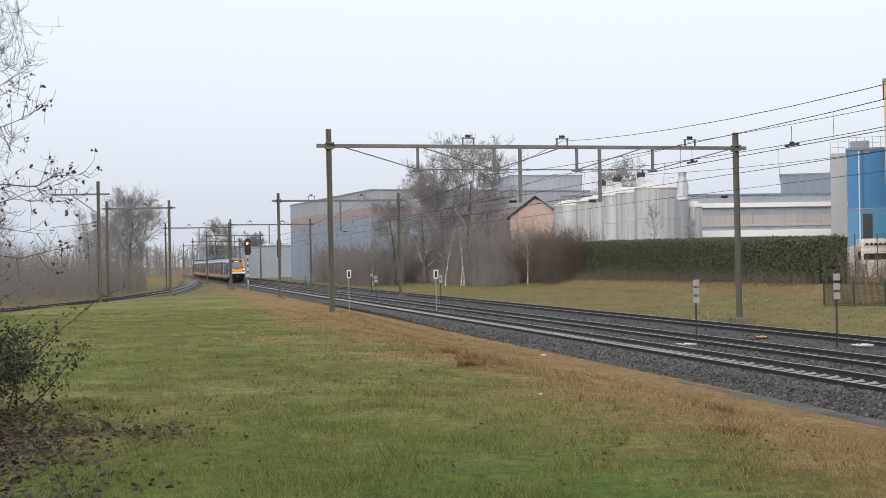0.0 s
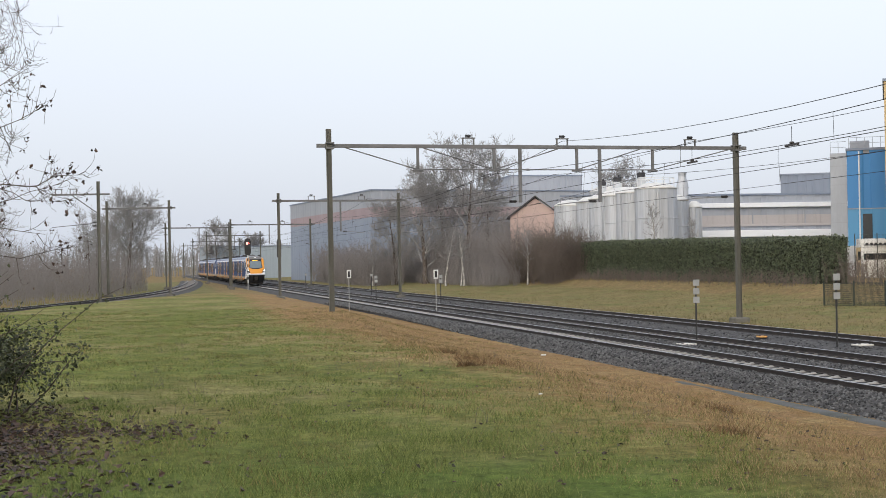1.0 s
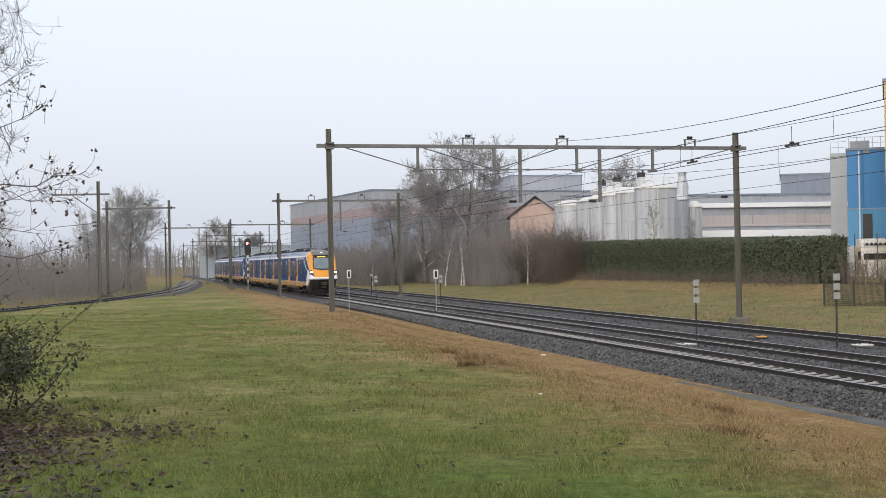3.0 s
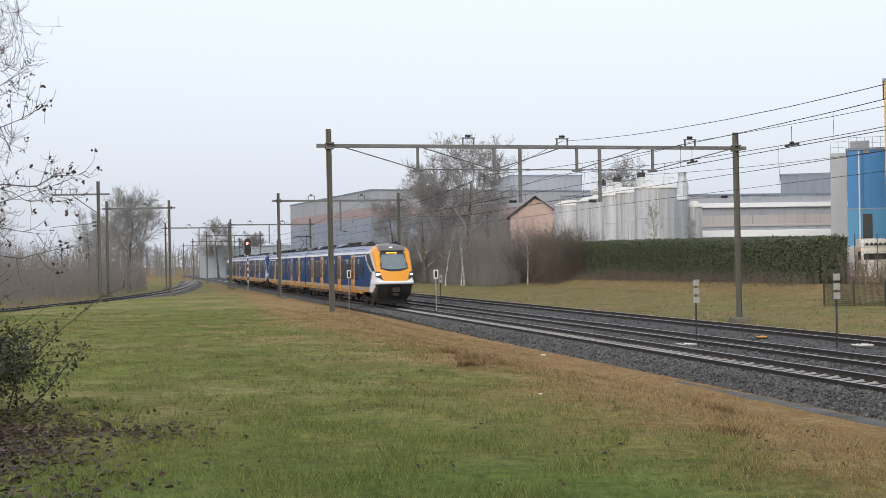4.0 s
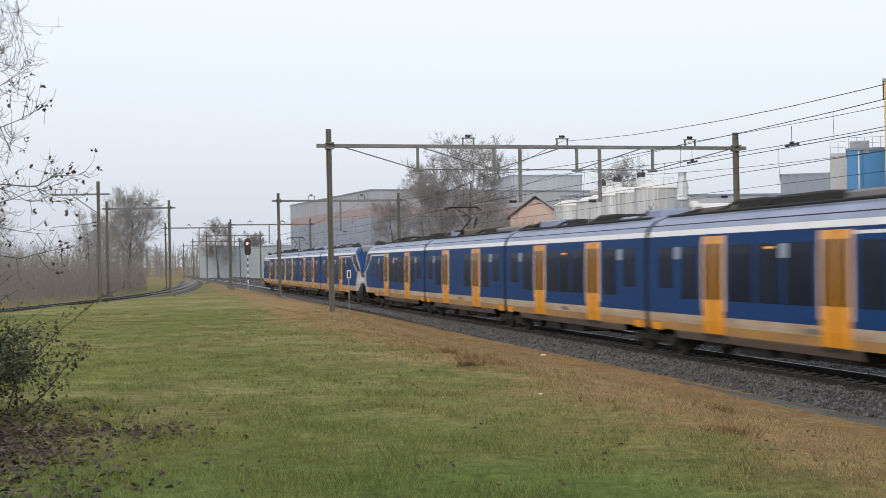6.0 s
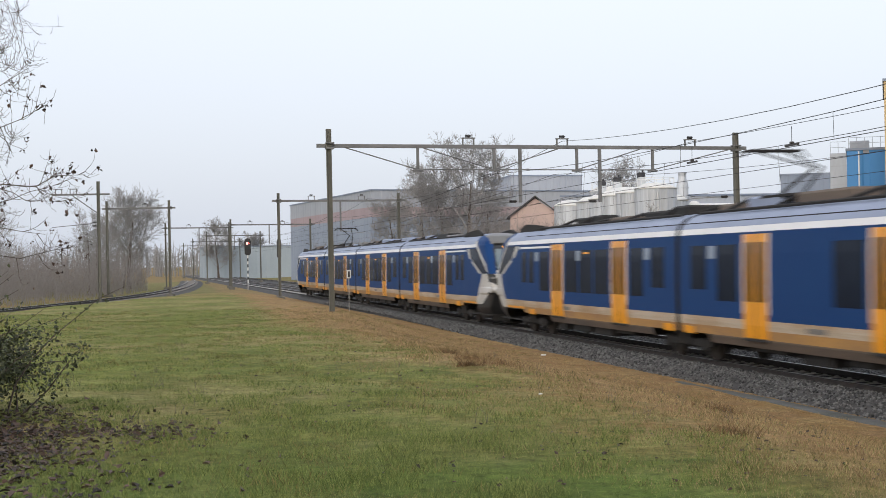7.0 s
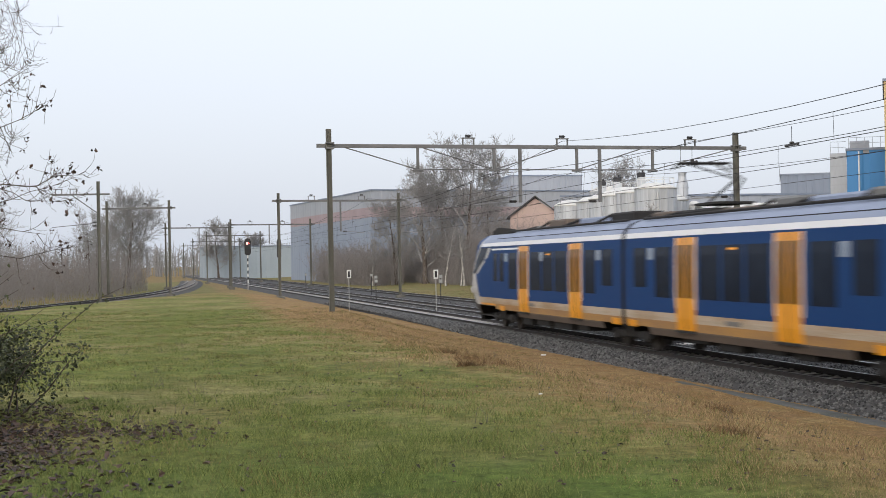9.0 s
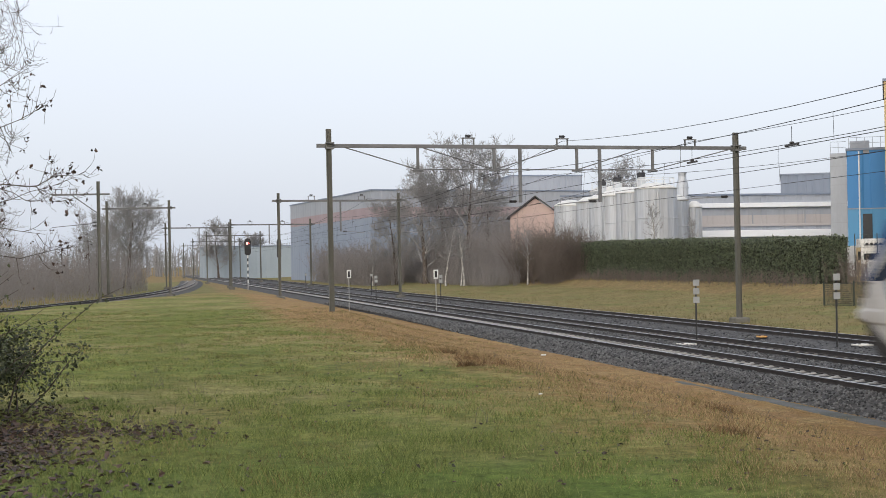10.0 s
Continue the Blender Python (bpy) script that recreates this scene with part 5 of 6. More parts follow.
def grow(wood, rnd, p, d, length, r, level, droop=0.0, wander=0.22, kids=(4, 7), shrink=0.6, up=0.12, tips=None, thin=0.006):
    """A limb that bends on its way and carries smaller ones."""
    n = 5 if level > 1 else (3 if level == 1 else 2)
    pts, radii = [p.copy()], [r]
    d = d.normalized()
    for i in range(n):
        d = (d + Vector((rnd.gauss(0, wander), rnd.gauss(0, wander), rnd.gauss(0, wander * 0.6) + up - droop * (i / n)))).normalized()
        p = p + d * (length / n)
        pts.append(p.copy())
        radii.append(max(thin, r * (1 - 0.8 * (i + 1) / n)))
    wood.limb(pts, radii, 6 if level >= 3 else (4 if level == 2 else 3))
    if tips is not None and level <= 1:
        tips.append(pts[-1])
        tips.append(pts[-2])
    if level <= 0:
        return
    for _ in range(rnd.randint(*kids)):
        t = rnd.uniform(0.3, 1.0)
        i = min(n - 1, int(t * n))
        q = pts[i].lerp(pts[i + 1], t * n - i)
        axis = (pts[i + 1] - pts[i]).normalized()
        side = axis.orthogonal().normalized()
        side.rotate(Matrix.Rotation(rnd.uniform(0, 6.283), 3, axis))
        nd = (axis * rnd.uniform(0.5, 0.9) + side * rnd.uniform(0.5, 0.95)).normalized()
        grow(wood, rnd, q, nd, length * shrink * rnd.uniform(0.7, 1.15), max(thin, radii[i] * 0.6), level - 1, droop, wander, kids, shrink, up, tips, thin)


def bare_tree(x, y, height, trunk_r, seed, label, spread=1.0, levels=4, fork=0.28, bark=None, twig=None, name="bare_tree", kids=(4, 6), group="bare trees", base=None):
    rnd = random.Random(seed)
    z0 = ground_height(x, y) - 0.15 if base is None else base
    t = thing(name, pose(x, y, z0), label, "tree", group)
    trunk, crown = Wood(), Wood()
    p = Vector((0, 0, 0))
    pts, radii = [p.copy()], [trunk_r * 1.3]
    n = 8
    d = Vector((0, 0, 1))
    for i in range(n):
        d = (d + Vector((rnd.gauss(0, 0.06), rnd.gauss(0, 0.06), 0.12))).normalized()
        p = p + d * (height * 0.8 / n)
        pts.append(p.copy())
        radii.append(trunk_r * (1 - 0.85 * (i + 1) / n))
    trunk.limb(pts, radii, 8)
    for k in range(18):
        tt = fork + (0.98 - fork) * k / 17
        i = min(n - 1, int(tt * n))
        q = pts[i].lerp(pts[i + 1], tt * n - i)
        a = k * 2.4 + rnd.uniform(-0.4, 0.4)
        lift = 0.45 + 0.9 * tt
        nd = Vector((math.cos(a), math.sin(a), lift))
        # Least twig thickness grows with distance to fit the camera's view.
        grow(crown, rnd, q, nd, height * 0.34 * spread * (0.62 + 0.55 * math.sin(math.pi * (0.12 + 0.78 * k / 17))), max(0.03, radii[i] * 0.5), levels - 1, 0.0, 0.14, kids, 0.6, thin=0.00009 * math.hypot(x, y))
    part("trunk", trunk.mesh("trunk", bark or M_BARK), None, t)
    part("crown", crown.mesh("crown", twig or M_TWIG), None, t, "leafless crown of twigs, thicker with camera distance")
    return t


M_IVY = islands(material("ivy_leaves", (0.03, 0.05, 0.015), rough=0.6), (0.03, 0.042, 0.026), (0.16, 0.19, 0.11))
# Near-black colour that stands for the shade between the hedge's leaves.
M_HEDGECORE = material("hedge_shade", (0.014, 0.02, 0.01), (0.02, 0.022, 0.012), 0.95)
M_BUSHLEAF = islands(material("bush_leaves", (0.04, 0.05, 0.02), rough=0.6), (0.012, 0.018, 0.01), (0.09, 0.105, 0.04))
M_DEADLEAF = islands(material("withered_leaves", (0.1, 0.06, 0.05), rough=0.8), (0.016, 0.011, 0.009), (0.105, 0.062, 0.045))
M_LITTERLEAF = islands(material("fallen_leaves", (0.1, 0.06, 0.05), rough=0.6), (0.01, 0.008, 0.007), (0.11, 0.07, 0.058))
M_BRUSH = material("brush_twigs", (0.19, 0.155, 0.13), (0.12, 0.1, 0.085), 0.95, scale=0.4, fine=6)
# Colours for far brush and twigs, paled and greyed to paint in haze.
M_BRUSHHAZE = material("haze_paled_brush_twigs", (0.3, 0.275, 0.265), (0.21, 0.19, 0.18), 0.95, scale=0.3, fine=6)
M_TWIGHAZE = material("haze_paled_winter_twigs", (0.33, 0.32, 0.315), (0.24, 0.23, 0.226), 0.95, scale=1)


def leaf_quads(points, rnd, size, flat=0.0, oval=False):
    """Small folded leaves at the given points."""
    v, f = [], []
    for p in points:
        s = size * rnd.uniform(0.6, 1.3)
        a = Vector((rnd.gauss(0, 1), rnd.gauss(0, 1), rnd.gauss(0, 1) * (1 - flat))).normalized()
        b = Vector((rnd.gauss(0, 1), rnd.gauss(0, 1), rnd.gauss(0, 1) * (1 - flat)))
        b = (b - a * b.dot(a)).normalized()
        c = a.cross(b) * s * 0.25
        n = len(v)
        if oval:
            v += [p - a * s * 0.5, p - a * s * 0.12 + b * s * 0.3 + c, p + a * s * 0.25 + b * s * 0.22 + c, p + a * s * 0.5, p + a * s * 0.2 - b * s * 0.24 + c, p - a * s * 0.18 - b * s * 0.28 + c]
            f += [(n, n + 1, n + 2, n + 3), (n, n + 3, n + 4, n + 5)]
            continue
        v += [p - a * s * 0.5, p + b * s * 0.32 + c, p + a * s * 0.5, p - b * s * 0.32 + c]
        f += [(n, n + 1, n + 2), (n, n + 2, n + 3)]
    return v, f


def thicket(name, label, spots, height, seed, mat, twigs=8, base=None):
    """Undergrowth of many stems, thickened with distance to show in the camera's view."""
    rnd = random.Random(seed)
    w = Wood()
    for x, y in spots:
        z = ground_height(x, y) - 0.1 if base is None else base
        h = height * rnd.uniform(0.45, 1.1) * (0.8 + 0.4 * noise.noise((x * 0.12, y * 0.12, seed)))
        d = Vector((rnd.gauss(0, 0.22), rnd.gauss(0, 0.22), 1)).normalized()
        p = Vector((x, y, z))
        k = max(0.4, math.hypot(x, y) / 190)
        pts, rad = [p.copy()], [0.035 * k]
        for i in range(4):
            d = (d + Vector((rnd.gauss(0, 0.16), rnd.gauss(0, 0.16), 0.05))).normalized()
            p = p + d * h / 4
            pts.append(p.copy())
            rad.append((0.035 * (1 - 0.2 * (i + 1)) + 0.006) * k)
        w.limb(pts, rad, 3)
        for _ in range(twigs):
            t = rnd.uniform(0.15, 1.0) * 4
            i = min(3, int(t))
            q = pts[i].lerp(pts[i + 1], t - i)
            e = Vector((rnd.gauss(0, 0.7), rnd.gauss(0, 0.7), rnd.uniform(0.1, 1.0))).normalized()
            ln = h * rnd.uniform(0.12, 0.3)
            w.limb([q, q + e * ln + Vector((0, 0, 0.08 * ln))], [0.018 * k, 0.008 * k], 3)
    return tagged(new(name, w.mesh(name, mat)), label, "undergrowth", kind="stuff")


def strip_spots(n, seed, u0, u1, s0, s1):
    rnd = random.Random(seed)
    return [tuple(place(rnd.uniform(u0, u1), rnd.uniform(s0, s1)).translation[:2]) for _ in range(n)]


# the clipped evergreen hedge in front of the factory
def build_hedge():
    h = thing("hedge", place(0, 0), "tall clipped dark green evergreen hedge", "hedge")
    bm = bmesh.new()
    s0, s1, u0, u1 = 89.0, 146.0, 51.0, 53.2
    ns, nz = 90, 9
    rnd = random.Random(4)

    def top(s):
        return 4.35 + 0.5 * smooth_step(95, 130, s) + 0.3 * noise.noise((s * 0.3, 0, 2)) + 0.16 * noise.noise((s * 1.1, 0, 5))

    def skin(s, k):
        # k runs up the near face, over the top and down behind
        if k <= nz:
            z = -0.3 + (top(s) + 0.3) * k / nz
            return (u0 + 0.18 * noise.noise((s * 0.5, z * 0.6, 7)) - 0.1, s, z)
        return (u1 + 0.18 * noise.noise((s * 0.5, k * 0.6, 8)), s, top(s) - (top(s) + 0.3) * (k - nz - 1) / 3)

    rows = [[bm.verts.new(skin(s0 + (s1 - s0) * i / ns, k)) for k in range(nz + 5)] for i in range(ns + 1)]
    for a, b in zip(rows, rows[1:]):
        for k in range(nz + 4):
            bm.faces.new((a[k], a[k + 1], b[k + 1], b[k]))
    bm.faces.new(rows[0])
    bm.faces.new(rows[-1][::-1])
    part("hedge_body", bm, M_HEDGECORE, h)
    pts = []
    for _ in range(42000):
        s = rnd.uniform(s0 - 0.1, s1)
        if rnd.random() < 0.8:
            p = skin(s, rnd.uniform(0.6, nz))
            pts.append(Vector((p[0] - abs(rnd.gauss(0, 0.13)), p[1], p[2])))
        else:
            u = rnd.uniform(u0, u1)
            pts.append(Vector((u, s, top(s) + abs(rnd.gauss(0, 0.1)))))
    for _ in range(2500):
        pts.append(Vector((rnd.uniform(u0, u1), s0 - abs(rnd.gauss(0, 0.12)), rnd.uniform(0.2, top(s0)))))
    v, f = leaf_quads(pts, rnd, 0.2)
    tagged(part("foliage", mesh_of("foliage", v, f, (M_IVY,)), None, h), "dense dark green leaves", kind="stuff")


build_hedge()

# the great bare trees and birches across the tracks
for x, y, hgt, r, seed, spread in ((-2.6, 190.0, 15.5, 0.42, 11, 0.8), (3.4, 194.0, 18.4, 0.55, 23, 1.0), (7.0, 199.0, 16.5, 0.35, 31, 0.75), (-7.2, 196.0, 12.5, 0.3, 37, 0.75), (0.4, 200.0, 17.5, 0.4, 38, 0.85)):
    bare_tree(x, y, hgt, r, seed, "tall leafless tree with a wide grey-brown crown paled for haze", spread, 5 if hgt > 16 else 4, 0.2, twig=M_TWIGHAZE, kids=(3, 5) if hgt > 16 else (5, 6))
bare_tree(28.3, 196.0, 16.8, 0.3, 41, "leafless tree showing above the silos", 0.68, 4, 0.45, twig=M_TWIGHAZE)
bare_tree(-48.3, 198.0, 13.2, 0.4, 52, "leafless tree with a rounded crown", 0.95, 4, 0.2, twig=M_TWIGHAZE, kids=(5, 7))
bare_tree(-51.5, 207.0, 12.0, 0.3, 57, "leafless tree with a rounded crown", 0.75, 4, 0.2, twig=M_TWIGHAZE)
bare_tree(-57.5, 330.0, 13.0, 0.3, 61, "far leafless tree by the line", 0.9, 4, 0.25, twig=M_TWIGHAZE)
bare_tree(-52.0, 345.0, 11.0, 0.3, 63, "far leafless tree by the line", 0.9, 4, 0.25, twig=M_TWIGHAZE)
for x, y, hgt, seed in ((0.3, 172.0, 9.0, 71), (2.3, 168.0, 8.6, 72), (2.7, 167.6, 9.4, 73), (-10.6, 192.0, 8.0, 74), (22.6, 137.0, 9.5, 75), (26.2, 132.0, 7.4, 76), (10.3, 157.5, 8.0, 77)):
    bare_tree(x, y, hgt, 0.12, seed, "slender white-barked birch without leaves", 0.3, 3, 0.45, bark=M_BIRCH, twig=M_TWIGHAZE, name="birch_tree", kids=(3, 5), group="birches")

thicket("undergrowth_far_side", "bare brown undergrowth beneath the tall trees", strip_spots(2300, 1, 43.0, 58, 155, 222), 9.5, 1, M_BRUSHHAZE)
thicket("undergrowth_low", "low bare brown undergrowth beside the grass", strip_spots(1100, 2, 41.5, 46, 150, 218), 3.4, 2, M_BRUSHHAZE)
thicket("hall_scrub", "bare scrub paled for haze in front of the blue hall", strip_spots(1200, 9, 33.5, 39.5, 188, 250), 7.5, 9, M_BRUSHHAZE)
thicket("bramble_bank", "dense brown brambles at the end of the hedge", strip_spots(1500, 3, 47.0, 52, 141, 160), 7.2, 3, M_BRUSH, 10)
thicket("hedge_foot_scrub", "withered brown scrub at the foot of the hedge", strip_spots(1000, 4, 48.6, 51.2, 88, 150), 1.5, 4, M_BRUSH, 8)
thicket("fence_scrub", "brown scrub behind the wire fence", strip_spots(450, 5, 51.0, 54.0, 68, 90), 2.6, 5, M_BRUSH, 8)
thicket("branch_line_thicket", "dense bare thicket behind the branch track", [(branch_at(y) - 4.2 - abs(d), y) for d, y in [(random.Random(900 + i).uniform(0, 22), random.Random(1900 + i).uniform(88, 190)) for i in range(1900)]], 6.8, 6, M_BRUSHHAZE, 9)
for k in range(6):
    rk = random.Random(300 + k)
    y = 118 + 14 * k
    bare_tree(branch_at(y) - 9 - rk.uniform(0, 12), y, rk.uniform(7.5, 10.0), 0.16, 400 + k, "small leafless tree in the thicket", 0.8, 4, 0.15, twig=M_TWIGHAZE, kids=(3, 5), group="thicket trees")

# far woods closing the plain
def far_woods():
    rnd = random.Random(77)
    w = Wood()
    for i in range(1300):
        a = radians(rnd.uniform(-34, 34))
        dist = rnd.uniform(430, 520)
        x, y = dist * math.sin(a), dist * math.cos(a)
        h = rnd.uniform(7, 13)
        p = Vector((x, y, -0.4))
        w.limb([p, p + Vector((rnd.gauss(0, 0.4), 0, h * 0.6)), p + Vector((rnd.gauss(0, 1), 0, h))], [0.25, 0.16, 0.03], 3)
        for _ in range(9):
            q = p + Vector((0, 0, h * rnd.uniform(0.15, 0.8)))
            w.limb([q, q + Vector((rnd.gauss(0, 2.2), rnd.gauss(0, 1), rnd.uniform(0.8, 3)))], [0.12, 0.03], 3)
    tagged(new("far_woods", w.mesh("far_woods", M_TWIGHAZE)), "distant leafless woods along the horizon", "woods", kind="stuff")


far_woods()


# ---- the bush and the tree at the meadow's edge ----
def build_bush():
    rnd = random.Random(8)
    base = Vector((-5.6, 13.4, ground_height(-5.6, 13.4)))
    b = thing("bramble_bush", pose(*base), "straggling dark green bramble bush", "bush")
    w, pts = Wood(), []
    for i in range(210):
        a = rnd.uniform(0, 6.283)
        o = Vector((rnd.gauss(0, 0.4), rnd.gauss(0, 0.5), 0))
        d = Vector((math.cos(a) * 0.75, math.sin(a) * 0.75, rnd.uniform(0.6, 2.2))).normalized()
        ln = rnd.uniform(0.6, 1.5) if i % 5 else rnd.uniform(1.6, 2.1)
        ps = [o.copy()]
        for k in range(6):
            d = (d + Vector((rnd.gauss(0, 0.16), rnd.gauss(0, 0.16), -0.13))).normalized()
            ps.append(ps[-1] + d * ln / 6)
        w.limb(ps, [0.012 - 0.0015 * k for k in range(7)], 3)
        for _ in range(165 if i % 5 else 30):
            t = rnd.uniform(0.5, 6)
            k = min(5, int(t))
            q = ps[k].lerp(ps[k + 1], t - k)
            pts.append(q + Vector((rnd.gauss(0, 0.07), rnd.gauss(0, 0.07), rnd.gauss(0, 0.07))))
    tagged(part("stem_tangle", w.mesh("stem_tangle", M_BARK), None, b), kind="stuff")
    v, f = leaf_quads(pts, rnd, 0.048, 0.0, True)
    tagged(part("foliage", mesh_of("foliage", v, f, (M_BUSHLEAF,)), None, b), "small dark green leaves", kind="stuff")


build_bush()


def bough(wood, rnd, p, q, lift, r, tips, twigs=16, level=1):
    """A limb that arches from p to q and carries crooked twigs on its outer part."""
    n = 12 if level else 6
    pts, radii = [], []
    jit = (q - p).length * 0.012
    for i in range(n + 1):
        t = i / n
        c = p.lerp(q, t) + Vector((0, 0, lift * (t * t - t) * 2))
        pts.append(c + Vector((rnd.gauss(0, jit), rnd.gauss(0, jit), rnd.gauss(0, jit))))
        radii.append(max(0.0016, r * (1 - 0.85 * t)))
    wood.limb(pts, radii, 5 if level else 3)
    tips.append(pts[-1])
    for _ in range(twigs):
        t = rnd.uniform(0.35, 1.0)
        i = min(n - 1, int(t * n))
        a = pts[i].lerp(pts[i + 1], t * n - i)
        d = (pts[i + 1] - pts[i]).normalized()
        side = Vector((rnd.gauss(0, 0.5), rnd.gauss(0, 0.6), rnd.choice((-1, 1, 1)) * rnd.uniform(0.3, 1.0)))
        ln = rnd.uniform(0.14, 0.5) * (1.0 if level else 0.45) * (1.2 - 0.6 * t)
        bough(wood, rnd, a, a + (d * 0.8 + side).normalized() * ln, rnd.uniform(0.02, 0.12) * ln / 0.3, r * (0.35 if level else 0.5), tips, rnd.randint(2, 4) if level else 0, 0)


def build_near_tree():
    rnd = random.Random(15)
    gx, gy = -5.6, 11.0
    t = thing("young_tree", pose(gx, gy, ground_height(gx, gy)), "leafless tree with a few withered hanging leaves", "tree")
    trunk, crown, tips, high = Wood(), Wood(), [], []
    ps = [Vector((0.06 * math.sin(i), 0.05 * math.cos(2 * i), 0.8 * i)) for i in range(9)]
    trunk.limb(ps, [0.13 - 0.013 * i for i in range(9)], 10)
    part("trunk", trunk.mesh("trunk", M_BARK), None, t)
    # height on the trunk, reach, rise, arch, thickness
    for z, reach, rise, arch, r in ((2.3, 2.5, 0.1, 0.12, 0.014), (2.05, 2.25, 0.9, 0.25, 0.014), (2.6, 2.1, 0.7, 0.3, 0.012), (2.2, 2.65, -0.05, -0.1, 0.010), (1.9, 2.2, 0.0, 0.1, 0.012),
                                    (1.75, 2.2, 0.05, 0.2, 0.012), (2.9, 1.95, 0.5, 0.2, 0.010), (1.95, 2.3, 0.45, 0.2, 0.010)):
        p = Vector((0, rnd.gauss(0, 0.1), z))
        bough(crown, rnd, p, p + Vector((reach, rnd.gauss(0, 0.35), rise)), arch, r, tips, 20)
    # the upper crown hangs over in fine drooping twigs
    for k in range(9):
        p = Vector((0, rnd.gauss(0, 0.2), 2.9 + 0.25 * k))
        q = p + Vector((rnd.uniform(1.6, 1.85), rnd.gauss(0, 0.4), rnd.uniform(-0.1, 0.3)))
        bough(crown, rnd, p, q, -0.3, 0.009, high, 22)
    for _ in range(34):
        p = Vector((rnd.uniform(1.5, 1.85), rnd.uniform(-0.5, 0.5), rnd.uniform(2.9, 4.6)))
        bough(crown, rnd, p, p + Vector((rnd.uniform(-0.1, 0.16), rnd.gauss(0, 0.1), -rnd.uniform(0.2, 0.6))), 0.05, 0.003, high, 6)
    part("crown", crown.mesh("crown", M_BARK), None, t, "thin leafless branches")
    pts = []
    for q in tips:
        if q.x > 1.7 and rnd.random() < 0.3:
            for _ in range(rnd.randint(1, 4)):
                pts.append(q + Vector((rnd.gauss(0, 0.015), rnd.gauss(0, 0.02), -rnd.uniform(0.0, 0.06))))
    v, f = leaf_quads(pts, rnd, 0.04)
    tagged(part("withered_leaves", mesh_of("withered_leaves", v, f, (M_DEADLEAF,)), None, t), "few withered brown leaves", kind="stuff")


build_near_tree()


# ---- grass, fallen leaves, ballast stones ----
def blades(name, label, n, mat, seed, dry_part, deep=62.0, tall=1.0):
    """Single blades in uneven clumps, sown only in the camera's wedge, thickest near it."""
    rng = np.random.default_rng(seed)
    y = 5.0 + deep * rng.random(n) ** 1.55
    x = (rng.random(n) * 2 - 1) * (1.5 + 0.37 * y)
    u = x * CA + y * SA
    s = -x * SA + y * CA
    ok = u < 14.4
    x, y, u, s = x[ok], y[ok], u[ok], s[ok]
    clump = np.array([noise.noise((a * 1.5, b * 1.1, 7)) + 0.7 * noise.noise((a * 5, b * 3.5, 2)) for a, b in zip(x, y)])
    broad = np.array([noise.noise((a * 0.45, b * 0.3, 13)) for a, b in zip(x, y)])
    dry = np.clip((u - (0.5 + 0.05 * s)) / (8.5 - 0.03 * s), 0, 1)
    dry = np.clip((dry * dry * (3 - 2 * dry) + 0.45 * broad - 0.16) / 0.42, 0, 1)
    keep = rng.random(len(x)) < (dry if dry_part else 1 - 0.93 * dry) * np.clip(0.55 + 0.8 * clump, 0.12, 1)
    x, y, clump = x[keep], y[keep], clump[keep]
    m = len(x)
    z = np.array([ground_height(a, b) for a, b in zip(x, y)])
    hgt = (0.012 + 0.036 * rng.random(m) ** 1.5) * np.clip(1.0 + 0.9 * clump, 0.5, 1.8) * (1.25 if dry_part else 1.0) * tall
    wid = 0.0005 + 0.00015 * y
    a = rng.random(m) * 6.283
    lean = hgt * (0.3 + 0.8 * rng.random(m))
    b = rng.random(m) * 6.283
    v = np.empty((m, 3, 3))
    v[:, 0] = np.stack([x - np.cos(a) * wid, y - np.sin(a) * wid, z - 0.01], 1)
    v[:, 1] = np.stack([x + np.cos(a) * wid, y + np.sin(a) * wid, z - 0.01], 1)
    v[:, 2] = np.stack([x + np.cos(b) * lean, y + np.sin(b) * lean, z + hgt], 1)
    me = bpy.data.meshes.new(name)
    me.vertices.add(3 * m)
    me.vertices.foreach_set("co", v.reshape(-1))
    me.loops.add(3 * m)
    me.loops.foreach_set("vertex_index", np.arange(3 * m))
    me.polygons.add(m)
    me.polygons.foreach_set("loop_start", np.arange(0, 3 * m, 3))
    me.materials.append(mat)
    me.update(calc_edges=True)
    tagged(new(name, me), label, "grass", kind="stuff")


M_BLADE = islands(material("green_grass", (0.1, 0.14, 0.03), rough=0.7, spec=0.2), (0.03, 0.055, 0.01), (0.27, 0.31, 0.095))
M_STRAW = islands(material("dry_grass", (0.2, 0.13, 0.05), rough=0.8, spec=0.2), (0.1, 0.06, 0.03), (0.47, 0.345, 0.185))
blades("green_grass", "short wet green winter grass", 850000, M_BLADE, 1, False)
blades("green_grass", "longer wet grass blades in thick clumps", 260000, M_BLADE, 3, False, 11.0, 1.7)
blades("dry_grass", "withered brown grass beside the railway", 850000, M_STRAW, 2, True)


